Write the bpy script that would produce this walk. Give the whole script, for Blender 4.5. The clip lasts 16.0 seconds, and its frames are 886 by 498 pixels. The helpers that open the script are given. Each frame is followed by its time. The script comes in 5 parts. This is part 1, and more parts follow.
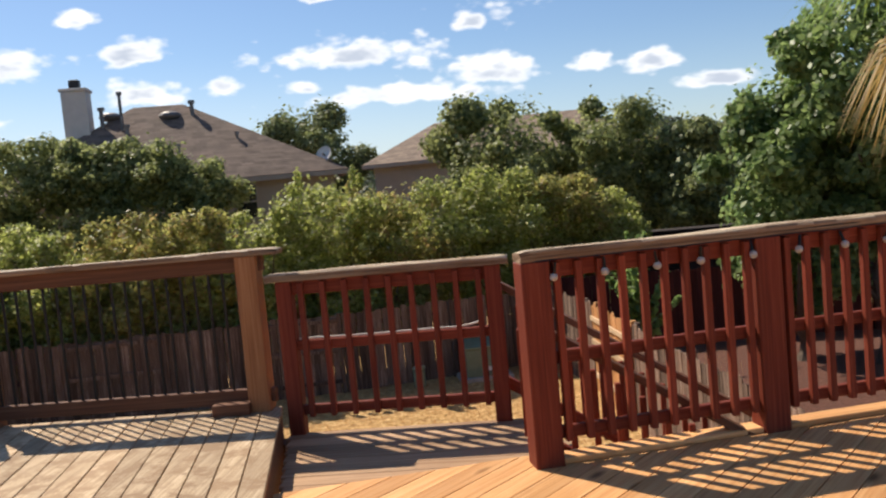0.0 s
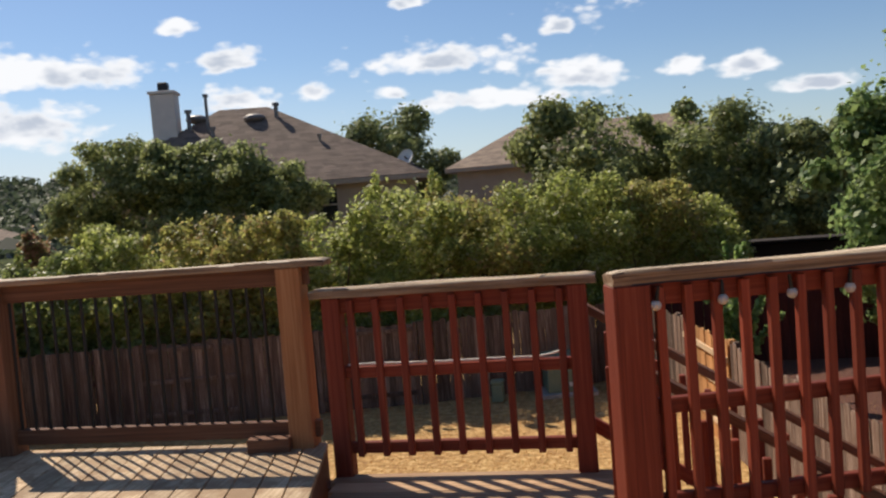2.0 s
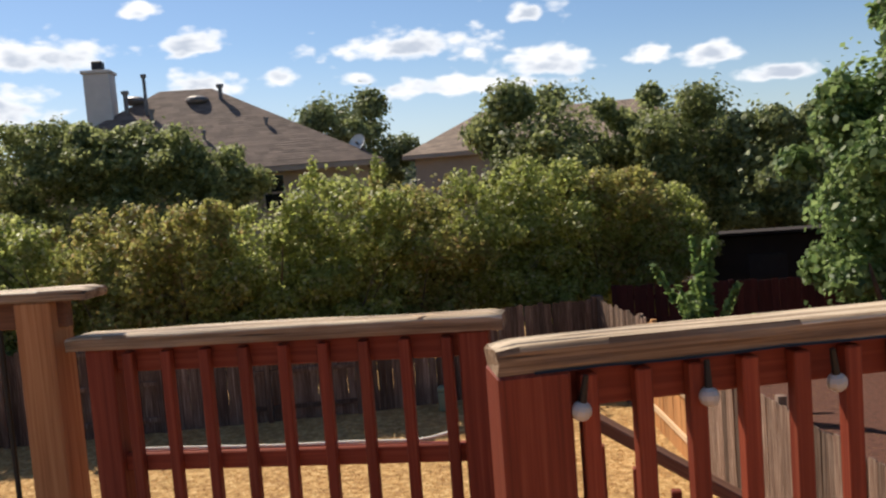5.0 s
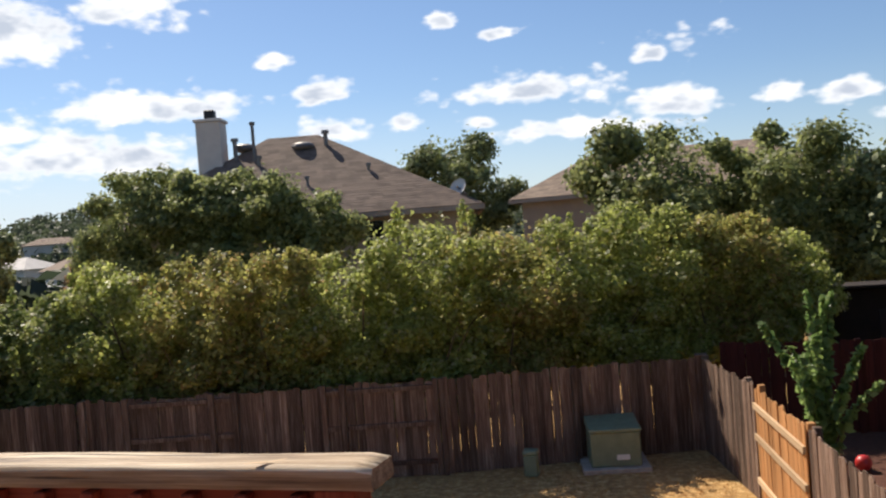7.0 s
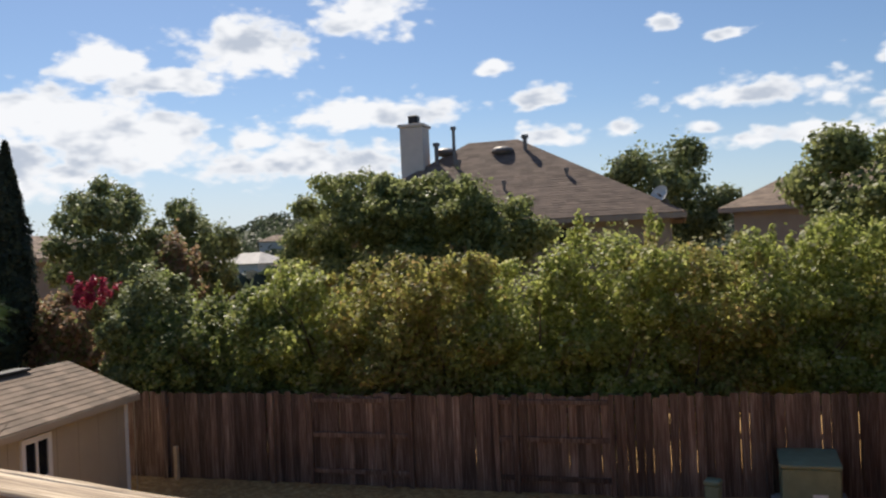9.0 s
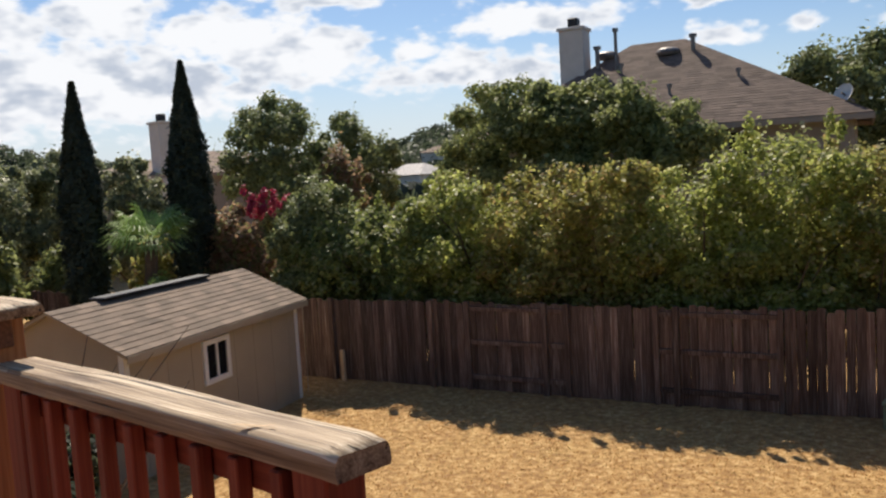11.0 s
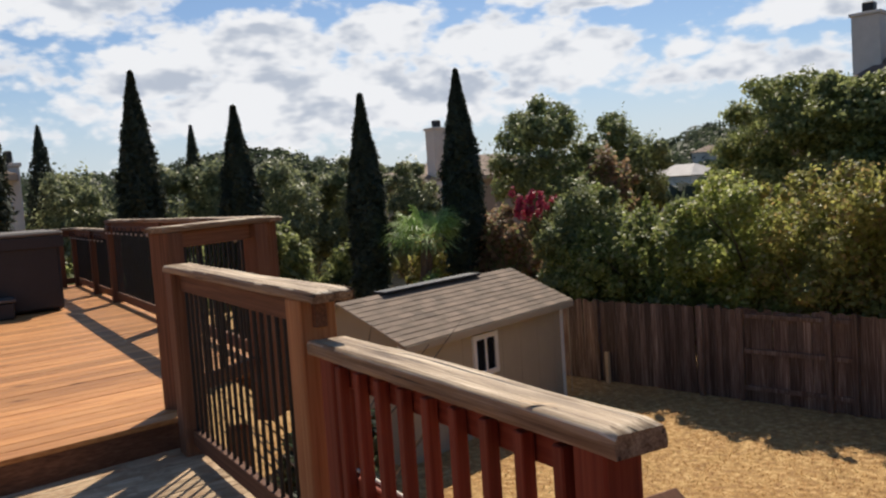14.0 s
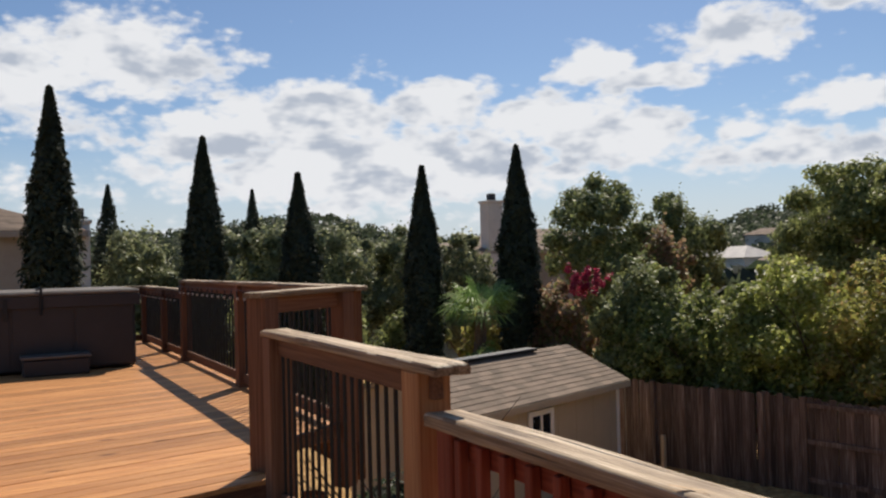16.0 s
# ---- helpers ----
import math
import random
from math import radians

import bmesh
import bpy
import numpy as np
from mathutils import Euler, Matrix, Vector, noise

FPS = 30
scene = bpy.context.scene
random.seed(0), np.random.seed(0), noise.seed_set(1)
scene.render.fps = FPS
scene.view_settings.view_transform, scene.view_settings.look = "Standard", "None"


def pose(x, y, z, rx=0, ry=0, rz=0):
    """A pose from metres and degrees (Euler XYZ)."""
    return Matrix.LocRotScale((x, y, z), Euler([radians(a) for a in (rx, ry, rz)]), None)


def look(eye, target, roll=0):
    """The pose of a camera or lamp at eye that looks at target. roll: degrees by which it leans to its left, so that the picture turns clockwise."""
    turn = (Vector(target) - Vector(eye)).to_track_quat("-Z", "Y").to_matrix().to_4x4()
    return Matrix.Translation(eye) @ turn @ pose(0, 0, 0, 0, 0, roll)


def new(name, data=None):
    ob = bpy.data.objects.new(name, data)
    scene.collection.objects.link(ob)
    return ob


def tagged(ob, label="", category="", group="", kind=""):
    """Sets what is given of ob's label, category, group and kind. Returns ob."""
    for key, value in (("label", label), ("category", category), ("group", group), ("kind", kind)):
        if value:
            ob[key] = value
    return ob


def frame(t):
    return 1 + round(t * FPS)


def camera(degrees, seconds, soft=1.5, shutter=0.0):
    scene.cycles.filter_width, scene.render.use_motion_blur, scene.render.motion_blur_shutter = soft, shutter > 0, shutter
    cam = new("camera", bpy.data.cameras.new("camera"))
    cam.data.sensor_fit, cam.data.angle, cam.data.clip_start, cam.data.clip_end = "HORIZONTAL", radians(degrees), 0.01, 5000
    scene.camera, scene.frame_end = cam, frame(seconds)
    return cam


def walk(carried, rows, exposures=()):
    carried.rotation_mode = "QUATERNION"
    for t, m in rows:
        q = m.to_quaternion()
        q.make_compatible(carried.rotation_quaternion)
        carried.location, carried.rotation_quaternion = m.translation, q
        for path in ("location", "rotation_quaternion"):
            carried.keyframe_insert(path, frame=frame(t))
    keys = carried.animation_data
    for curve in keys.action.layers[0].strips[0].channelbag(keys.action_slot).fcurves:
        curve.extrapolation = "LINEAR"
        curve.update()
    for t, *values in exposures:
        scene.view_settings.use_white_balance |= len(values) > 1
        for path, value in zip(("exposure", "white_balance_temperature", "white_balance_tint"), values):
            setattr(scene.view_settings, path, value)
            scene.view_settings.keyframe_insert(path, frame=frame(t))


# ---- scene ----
cam = camera(55.0, 16.0, 2.3)
EXPO = [(0.0, 0.41), (0.5, 0.24), (2.0, 0.19), (3.2, 0.21), (5.5, 0.35), (6.5, 0.39), (7.0, 0.35), (8.0, 0.14), (11.0, 0.18), (11.5, 0.1), (12.0, 0.26), (12.5, 0.22), (13.0, 0.2), (13.5, 0.05), (14.5, 0.04), (16.0, -0.05)]
PATH = [
    (0, (1.441, -0.703, 1.404), (1.27, 1.284, 1.257), -5.2),
    (0.5, (1.467, -0.527, 1.405), (1.383, 1.463, 1.227), -4.5),
    (1, (1.476, -0.264, 1.386), (1.216, 1.713, 1.23), -7.3),
    (1.5, (1.475, -0.095, 1.433), (1.081, 1.862, 1.303), -6.9),
    (2, (1.421, 0.133, 1.386), (1.056, 2.095, 1.267), -4.6),
    (2.5, (1.333, 0.402, 1.389), (1.033, 2.377, 1.29), -4.9),
    (3, (1.361, 0.545, 1.375), (1.14, 2.53, 1.274), -6.1),
    (3.2, (1.388, 0.585, 1.387), (1.178, 2.571, 1.274), -6.0),
    (5.3, (1.639, 1.986, 1.383), (1.306, 3.952, 1.227), -3.6),
    (5.5, (1.663, 2.11, 1.396), (1.278, 4.066, 1.246), -3.6),
    (6, (1.755, 2.364, 1.381), (1.312, 4.309, 1.228), -3.7),
    (6.5, (1.892, 2.623, 1.406), (1.426, 4.565, 1.298), -4.3),
    (7, (2.073, 2.772, 1.44), (1.512, 4.691, 1.405), -4.4),
    (7.5, (2.249, 2.873, 1.462), (1.503, 4.729, 1.47), -3.8),
    (8, (2.464, 3.14, 1.426), (1.594, 4.94, 1.46), -3.4),
    (8.2, (2.477, 3.216, 1.443), (1.574, 5.0, 1.483), -3.1),
    (10.5, (2.526, 3.439, 1.42), (1.29, 5.006, 1.292), -3.0),
    (11, (2.481, 3.536, 1.429), (1.158, 5.025, 1.244), -3.4),
    (11.5, (2.509, 3.59, 1.42), (1.111, 4.998, 1.17), -4.8),
    (12, (2.543, 3.576, 1.425), (1.09, 4.927, 1.169), -4.8),
    (12.5, (2.537, 3.553, 1.425), (1.028, 4.845, 1.197), -4.9),
    (13, (2.529, 3.521, 1.423), (0.953, 4.736, 1.228), -4.7),
    (13.5, (2.541, 3.469, 1.426), (0.891, 4.587, 1.259), -4.0),
    (14, (2.559, 3.423, 1.425), (0.844, 4.441, 1.284), -3.9),
    (14.5, (2.57, 3.365, 1.429), (0.814, 4.315, 1.315), -3.9),
    (15, (2.568, 3.27, 1.446), (0.8, 4.203, 1.382), -3.4),
    (15.5, (2.543, 3.214, 1.462), (0.78, 4.159, 1.459), -2.5),
    (16, (2.531, 3.149, 1.468), (0.762, 4.082, 1.498), -1.5),
    (0, (1.441, -0.703, 1.404), (1.27, 1.284, 1.257), -5.2),
    (0.5, (1.467, -0.527, 1.405), (1.383, 1.463, 1.227), -4.5),
    (1, (1.476, -0.264, 1.386), (1.216, 1.713, 1.23), -7.3),
    (1.5, (1.475, -0.095, 1.433), (1.081, 1.862, 1.303), -6.9),
    (2, (1.421, 0.133, 1.386), (1.056, 2.095, 1.267), -4.6),
    (2.5, (1.333, 0.402, 1.389), (1.033, 2.377, 1.29), -4.9),
    (3, (1.361, 0.545, 1.375), (1.14, 2.53, 1.274), -6.1),
    (3.2, (1.388, 0.585, 1.387), (1.178, 2.571, 1.274), -6.0),
    (5.3, (1.639, 1.986, 1.383), (1.306, 3.952, 1.227), -3.6),
    (5.5, (1.663, 2.11, 1.396), (1.278, 4.066, 1.246), -3.6),
    (6, (1.755, 2.364, 1.381), (1.312, 4.309, 1.228), -3.7),
    (6.5, (1.892, 2.623, 1.406), (1.426, 4.565, 1.298), -4.3),
    (7, (2.073, 2.772, 1.44), (1.512, 4.691, 1.405), -4.4),
    (7.5, (2.249, 2.873, 1.462), (1.503, 4.729, 1.47), -3.8),
    (8, (2.464, 3.14, 1.426), (1.594, 4.94, 1.46), -3.4),
    (8.2, (2.477, 3.216, 1.443), (1.574, 5.0, 1.483), -3.1),
    (10.5, (2.526, 3.439, 1.42), (1.29, 5.006, 1.292), -3.0),
    (11, (2.481, 3.536, 1.429), (1.158, 5.025, 1.244), -3.4),
    (11.5, (2.509, 3.59, 1.42), (1.111, 4.998, 1.17), -4.8),
    (12, (2.543, 3.576, 1.425), (1.09, 4.927, 1.169), -4.8),
    (12.5, (2.537, 3.553, 1.425), (1.028, 4.845, 1.197), -4.9),
    (13, (2.529, 3.521, 1.423), (0.953, 4.736, 1.228), -4.7),
    (13.5, (2.541, 3.469, 1.426), (0.891, 4.587, 1.259), -4.0),
    (14, (2.559, 3.423, 1.425), (0.844, 4.441, 1.284), -3.9),
    (14.5, (2.57, 3.365, 1.429), (0.814, 4.315, 1.315), -3.9),
    (15, (2.568, 3.27, 1.446), (0.8, 4.203, 1.382), -3.4),
    (15.5, (2.543, 3.214, 1.462), (0.78, 4.159, 1.459), -2.5),
    (16, (2.531, 3.149, 1.468), (0.762, 4.082, 1.498), -1.5),
]
walk(cam, [(t, look(eye, target, roll)) for t, eye, target, roll in PATH], EXPO)

# ---- world, sun, exposure ----
SUN_AZ, SUN_EL = (-0.76, 0.65), radians(47)
world = bpy.data.worlds.new("sky")
scene.world = world
world.use_nodes = True
W = world.node_tree
W.nodes.clear()


def wn(kind, **kw):
    n = W.nodes.new(kind)
    for k, v in kw.items():
        n.inputs[k].default_value = v
    return n


def wmath(op, a, b=None):
    n = W.nodes.new("ShaderNodeMath")
    n.operation = op
    for i, v in enumerate((a, b)):
        if v is None:
            continue
        if isinstance(v, (int, float)):
            n.inputs[i].default_value = v
        else:
            W.links.new(v, n.inputs[i])
    return n.outputs[0]


sky = W.nodes.new("ShaderNodeTexSky")
sky.sky_type = "NISHITA"
sky.sun_disc = False
sky.sun_elevation = SUN_EL
sky.sun_rotation = math.atan2(SUN_AZ[0], SUN_AZ[1])
sky.air_density, sky.dust_density, sky.ozone_density = 1.0, 0.3, 3.0


def wvec(op, a, b=None):
    n = W.nodes.new("ShaderNodeVectorMath")
    n.operation = op
    W.links.new(a, n.inputs[0])
    if b is not None:
        n.inputs[1].default_value = b
    return n.outputs["Value" if op in ("LENGTH", "DOT_PRODUCT") else 0]


def wrange(v, a, b, lo=0.0, hi=1.0, soft=True):
    n = W.nodes.new("ShaderNodeMapRange")
    n.interpolation_type = "SMOOTHSTEP" if soft else "LINEAR"
    for k, q in enumerate((a, b, lo, hi)):
        n.inputs[k + 1].default_value = q
    W.links.new(v, n.inputs[0])
    return n.outputs[0]


def wmix(fac, a, b):
    n = W.nodes.new("ShaderNodeMix")
    n.data_type = "RGBA"
    W.links.new(fac, n.inputs[0])
    for k, v in ((6, a), (7, b)):
        if isinstance(v, tuple):
            n.inputs[k].default_value = (*v, 1)
        else:
            W.links.new(v, n.inputs[k])
    return n.outputs[2]


# fair-weather cumulus: azimuth, elevation, half width and half height of each, in degrees
CLOUDS_AHEAD = [
    (-26.8, 11.9, 1.9, 0.7), (-23.5, 9.9, 2.5, 1.2), (-10.0, 9.1, 6.8, 1.5), (-1.9, 10.5, 1.4, 0.8), (-15.3, 14.0, 1.1, 0.8),
    (-11.3, 12.8, 1.9, 0.55), (-34.9, 15.8, 4.4, 2.3), (-18.3, 7.5, 1.4, 0.9), (-0.4, 7.4, 3.2, 1.6), (-7.0, 6.2, 8.5, 0.9),
    (-23.4, 7.4, 2.6, 1.2), (-13.1, 7.2, 1.6, 0.8), (5.9, 7.3, 1.8, 1.0), (9.7, 6.8, 2.6, 1.0), (13.5, 5.1, 3.2, 0.7),
]
CLOUDS_WEST = [
    (-42.8, 13.7, 5.4, 2.7), (-51.4, 12.6, 3.2, 1.9), (-48.0, 11.6, 4.4, 1.2), (-34.4, 9.4, 6.9, 1.7), (-49.9, 7.9, 6.0, 2.5), (-42.7, 7.9, 2.2, 1.3),
    (-38.7, 6.2, 8.0, 2.2), (-82.9, 13.6, 8.2, 3.2), (-89.5, 11.7, 3.8, 2.2), (-71.0, 9.8, 5.0, 2.4), (-61.9, 10.5, 3.5, 1.8), (-54.5, 9.2, 4.6, 1.9),
    (-77.2, 8.2, 4.2, 2.0), (-66.0, 6.4, 13.0, 2.6),
]
tc = W.nodes.new("ShaderNodeTexCoord")
sep = W.nodes.new("ShaderNodeSeparateXYZ")
W.links.new(tc.outputs["Generated"], sep.inputs[0])
az = wmath("MULTIPLY", wmath("ARCTAN2", sep.outputs[0], sep.outputs[1]), 57.2958)
el = wmath("MULTIPLY", wmath("ARCSINE", sep.outputs[2]), 57.2958)
plane = W.nodes.new("ShaderNodeCombineXYZ")
W.links.new(az, plane.inputs[0])
W.links.new(el, plane.inputs[1])
ball = wvec("MULTIPLY", tc.outputs["Generated"], (1.0, 1.0, 1.9))
big = wn("ShaderNodeTexNoise", Scale=3.6, Detail=3.0)
W.links.new(ball, big.inputs["Vector"])
field = wmath("MULTIPLY", wmath("SUBTRACT", big.outputs[0], 0.66), 3.4)
for ca, ce, cw, ch in CLOUDS_AHEAD + CLOUDS_WEST:
    q = wvec("MULTIPLY", wvec("SUBTRACT", plane.outputs[0], (ca, ce, 0.0)), (1 / cw, 1 / ch, 0.0))
    edge = wmath("MAXIMUM", wvec("LENGTH", q), wvec("DOT_PRODUCT", q, (0.0, -1.35, 0.0)))
    field = wmath("MAXIMUM", field, wmath("SUBTRACT", 1.0, edge))
field = wmath("MAXIMUM", field, -0.75)
wisp = wn("ShaderNodeTexNoise", Scale=19.0, Detail=8.0, Roughness=0.58, Distortion=0.15)
W.links.new(ball, wisp.inputs["Vector"])
thick = wmath("ADD", field, wmath("MULTIPLY", wmath("SUBTRACT", wisp.outputs[0], 0.5), 1.75))
for puff, amount in ((34.0, 0.5), (80.0, 0.3)):
    vo = wn("ShaderNodeTexVoronoi", Scale=puff)
    vo.feature = "SMOOTH_F1"
    vo.inputs["Smoothness"].default_value = 0.5
    W.links.new(ball, vo.inputs["Vector"])
    thick = wmath("ADD", thick, wmath("MULTIPLY", wmath("SUBTRACT", 0.42, vo.outputs["Distance"]), amount))
thick = wmath("ADD", thick, wmath("MULTIPLY", wrange(az, -38.0, -62.0, 0.0, 0.5), wrange(el, 15.0, 9.0)))
cover = wrange(thick, 0.0, 0.5)
shades = []
for lift in ((0.0, 0.0, 0.0), (-0.012, 0.01, 0.045)):
    n = wn("ShaderNodeTexNoise", Scale=13.0, Detail=3.0, Roughness=0.55)
    W.links.new(wvec("ADD", ball, lift), n.inputs["Vector"])
    shades.append(n.outputs[0])
under = wrange(wmath("SUBTRACT", shades[1], shades[0]), -0.07, 0.15)
grey = wmath("MULTIPLY", wrange(thick, 0.2, 0.9), under)
veil = wmath("MULTIPLY", wrange(el, 10.0, 0.5, 0.0, 0.72), wrange(az, 15.0, -45.0, 0.3, 1.0))
clear = wmix(veil, wvec("MULTIPLY", sky.outputs[0], (0.74, 0.78, 0.85)), (6.0, 6.6, 7.5))
cumulus = wmix(grey, (8.4, 8.5, 8.75), (4.7, 5.2, 6.1))
out_mix = wmix(cover, clear, cumulus)
bg = wn("ShaderNodeBackground", Strength=0.1)
W.links.new(out_mix, bg.inputs[0])
wo = W.nodes.new("ShaderNodeOutputWorld")
W.links.new(bg.outputs[0], wo.inputs[0])

sun = new("sun", bpy.data.lights.new("sun", "SUN"))
sun.data.energy, sun.data.angle, sun.data.color = 5.0, radians(0.53), (1.0, 0.89, 0.74)
sun_dir = Vector((SUN_AZ[0] * math.cos(SUN_EL), SUN_AZ[1] * math.cos(SUN_EL), math.sin(SUN_EL)))
sun.matrix_world = look(sun_dir * 200, (0, 0, 0))

# ---- materials ----


class Mat:
    """A small builder for node materials in object space."""

    def __init__(self, name, rough=0.7, metal=0.0):
        self.m = bpy.data.materials.new(name)
        self.m.use_nodes = True
        self.t = self.m.node_tree
        self.b = self.t.nodes["Principled BSDF"]
        self.b.inputs["Roughness"].default_value = rough
        self.b.inputs["Metallic"].default_value = metal
        self.tc = self.t.nodes.new("ShaderNodeTexCoord")
        self.info = self.t.nodes.new("ShaderNodeObjectInfo")

    def link(self, a, b):
        self.t.links.new(a, b)

    def node(self, kind, **kw):
        n = self.t.nodes.new(kind)
        for k, v in kw.items():
            n.inputs[k].default_value = v
        return n

    def coords(self, scale=(1, 1, 1), shift=True):
        mp = self.t.nodes.new("ShaderNodeMapping")
        mp.inputs["Scale"].default_value = scale
        self.link(self.tc.outputs["Object"], mp.inputs[0])
        if shift:
            mul = self.t.nodes.new("ShaderNodeMath")
            mul.operation = "MULTIPLY"
            mul.inputs[1].default_value = 37.0
            self.link(self.info.outputs["Random"], mul.inputs[0])
            self.link(mul.outputs[0], mp.inputs["Location"])
        return mp.outputs[0]

    def noise(self, vec, scale, detail=4.0, rough=0.55):
        n = self.node("ShaderNodeTexNoise", Scale=scale, Detail=detail, Roughness=rough)
        self.link(vec, n.inputs["Vector"])
        return n.outputs[0]

    def ramp(self, fac, stops):
        r = self.t.nodes.new("ShaderNodeValToRGB")
        e = r.color_ramp.elements
        while len(e) < len(stops):
            e.new(0.5)
        for el, (p, c) in zip(e, stops):
            el.position, el.color = p, (*c, 1)
        self.link(fac, r.inputs[0])
        return r.outputs[0]

    def mix(self, fac, a, b, mode="MIX"):
        n = self.t.nodes.new("ShaderNodeMix")
        n.data_type, n.blend_type = "RGBA", mode
        for v, k in ((fac, 0), (a, 6), (b, 7)):
            if isinstance(v, (int, float)):
                n.inputs[k].default_value = v
            elif isinstance(v, tuple):
                n.inputs[k].default_value = (*v, 1)
            else:
                self.link(v, n.inputs[k])
        return n.outputs[2]

    def color(self, c):
        if isinstance(c, tuple):
            self.b.inputs["Base Color"].default_value = (*c, 1)
        else:
            self.link(c, self.b.inputs["Base Color"])

    def bump(self, h, strength=0.3, distance=0.01):
        n = self.node("ShaderNodeBump", Strength=strength, Distance=distance)
        self.link(h, n.inputs["Height"])
        self.link(n.outputs[0], self.b.inputs["Normal"])


def wood(name, dark, mid, light, along=0, rough=0.75, grain=1.0, knots=False, worn=None, vary=(0.78, 1.22)):
    """Wood with grain along one axis of the object."""
    k = Mat(name, rough)
    k.b.inputs["Specular IOR Level"].default_value = 0.2
    s = [80.0, 80.0, 80.0]
    s[along] = 1.7
    v = k.coords(tuple(s))
    g = k.noise(v, grain, 6, 0.62)
    col = k.ramp(g, [(0.25, dark), (0.5, mid), (0.75, light)])
    s2 = [6.0, 6.0, 6.0]
    s2[along] = 0.9
    blot = k.noise(k.coords(tuple(s2)), 1.0, 4)
    col = k.mix(k.ramp(blot, [(0.35, (0, 0, 0)), (0.7, (1, 1, 1))]), col, k.mix(0.5, col, dark, "MIX"))
    if knots:
        s3 = [5.2, 5.2, 5.2]
        s3[along] = 1.9
        vo = k.node("ShaderNodeTexVoronoi", Scale=1.0)
        k.link(k.coords(tuple(s3)), vo.inputs["Vector"])
        col = k.mix(k.ramp(vo.outputs["Distance"], [(0.05, (1, 1, 1)), (0.17, (0, 0, 0))]), col, tuple(c * 0.45 for c in dark))
    if worn:
        w = k.noise(k.coords((3, 3, 3)), 2.3, 7, 0.7)
        col = k.mix(k.ramp(w, [(0.47, (0, 0, 0)), (0.58, (1, 1, 1))]), col, worn)
    hs = k.t.nodes.new("ShaderNodeHueSaturation")
    mr = k.t.nodes.new("ShaderNodeMapRange")
    mr.inputs[3].default_value, mr.inputs[4].default_value = vary
    k.link(k.info.outputs["Random"], mr.inputs[0])
    k.link(mr.outputs[0], hs.inputs["Value"])
    k.link(col, hs.inputs["Color"])
    k.color(hs.outputs[0])
    k.bump(g, 0.35, 0.004)
    return k.m


M_RED = [wood("red_stained_wood_%s" % "xyz"[a], (0.125, 0.023, 0.012), (0.22, 0.042, 0.021), (0.31, 0.08, 0.04), a, 0.62) for a in range(3)]
M_CEDAR = [wood("cedar_%s" % "xyz"[a], (0.27, 0.105, 0.042), (0.48, 0.215, 0.09), (0.62, 0.32, 0.15), a, 0.7) for a in range(3)]
M_BROWN = [wood("brown_wood_%s" % "xyz"[a], (0.085, 0.036, 0.021), (0.175, 0.078, 0.042), (0.27, 0.135, 0.078), a, 0.7) for a in range(3)]


def driftwood(name, dark, mid, light, crack, rough):
    """Sun-bleached timber along x: long streaks, fine grain and dark drying cracks."""
    k = Mat(name, rough)
    k.b.inputs["Specular IOR Level"].default_value = 0.25
    fine = k.noise(k.coords((2.2, 150.0, 150.0)), 1.0, 5, 0.65)
    streak = k.noise(k.coords((0.9, 24.0, 24.0)), 1.0, 4, 0.6)
    both = k.mix(0.5, fine, streak)
    col = k.ramp(both, [(0.38, dark), (0.49, mid), (0.59, light)])
    cr = k.noise(k.coords((1.3, 62.0, 62.0)), 1.0, 3, 0.5)
    gap = k.ramp(cr, [(0.33, (1, 1, 1)), (0.385, (0, 0, 0))])
    col = k.mix(gap, col, crack)
    stain = k.noise(k.coords((2.6, 9.0, 9.0)), 1.0, 5, 0.6)
    col = k.mix(k.ramp(stain, [(0.5, (0, 0, 0)), (0.68, (0.75, 0.75, 0.75))]), col, k.mix(0.6, col, dark))
    k.color(col)
    h = k.mix(0.6, both, k.ramp(cr, [(0.33, (0, 0, 0)), (0.40, (1, 1, 1))]))
    k.bump(h, 0.75, 0.006)
    return k.m


# brown side, pale top: weathering plus sun and shade put into the colours
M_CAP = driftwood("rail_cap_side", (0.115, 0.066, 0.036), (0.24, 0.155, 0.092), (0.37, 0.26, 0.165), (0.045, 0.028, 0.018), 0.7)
M_CAPTOP = driftwood("rail_cap_weathered_sunlit_top", (0.14, 0.085, 0.047), (0.42, 0.30, 0.185), (0.75, 0.61, 0.43), (0.05, 0.032, 0.02), 0.6)
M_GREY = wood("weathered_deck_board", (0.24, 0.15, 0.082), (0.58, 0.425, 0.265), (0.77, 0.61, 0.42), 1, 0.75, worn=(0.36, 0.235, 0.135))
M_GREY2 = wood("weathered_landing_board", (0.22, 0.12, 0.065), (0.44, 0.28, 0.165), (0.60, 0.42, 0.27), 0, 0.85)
M_ORANGE = wood("stained_deck_board", (0.32, 0.12, 0.04), (0.60, 0.28, 0.10), (0.75, 0.42, 0.18), 1, 0.55, knots=True)
M_DIAG = wood("stained_main_deck_board", (0.42, 0.18, 0.062), (0.70, 0.37, 0.15), (0.80, 0.50, 0.25), 0, 0.6, knots=True)
M_FENCE = wood("weathered_fence_picket", (0.05, 0.028, 0.02), (0.16, 0.10, 0.072), (0.46, 0.36, 0.285), 2, 0.9, vary=(0.55, 1.6))
M_NEWF = wood("new_fence_picket", (0.34, 0.15, 0.055), (0.50, 0.25, 0.10), (0.60, 0.34, 0.155), 2, 0.8)
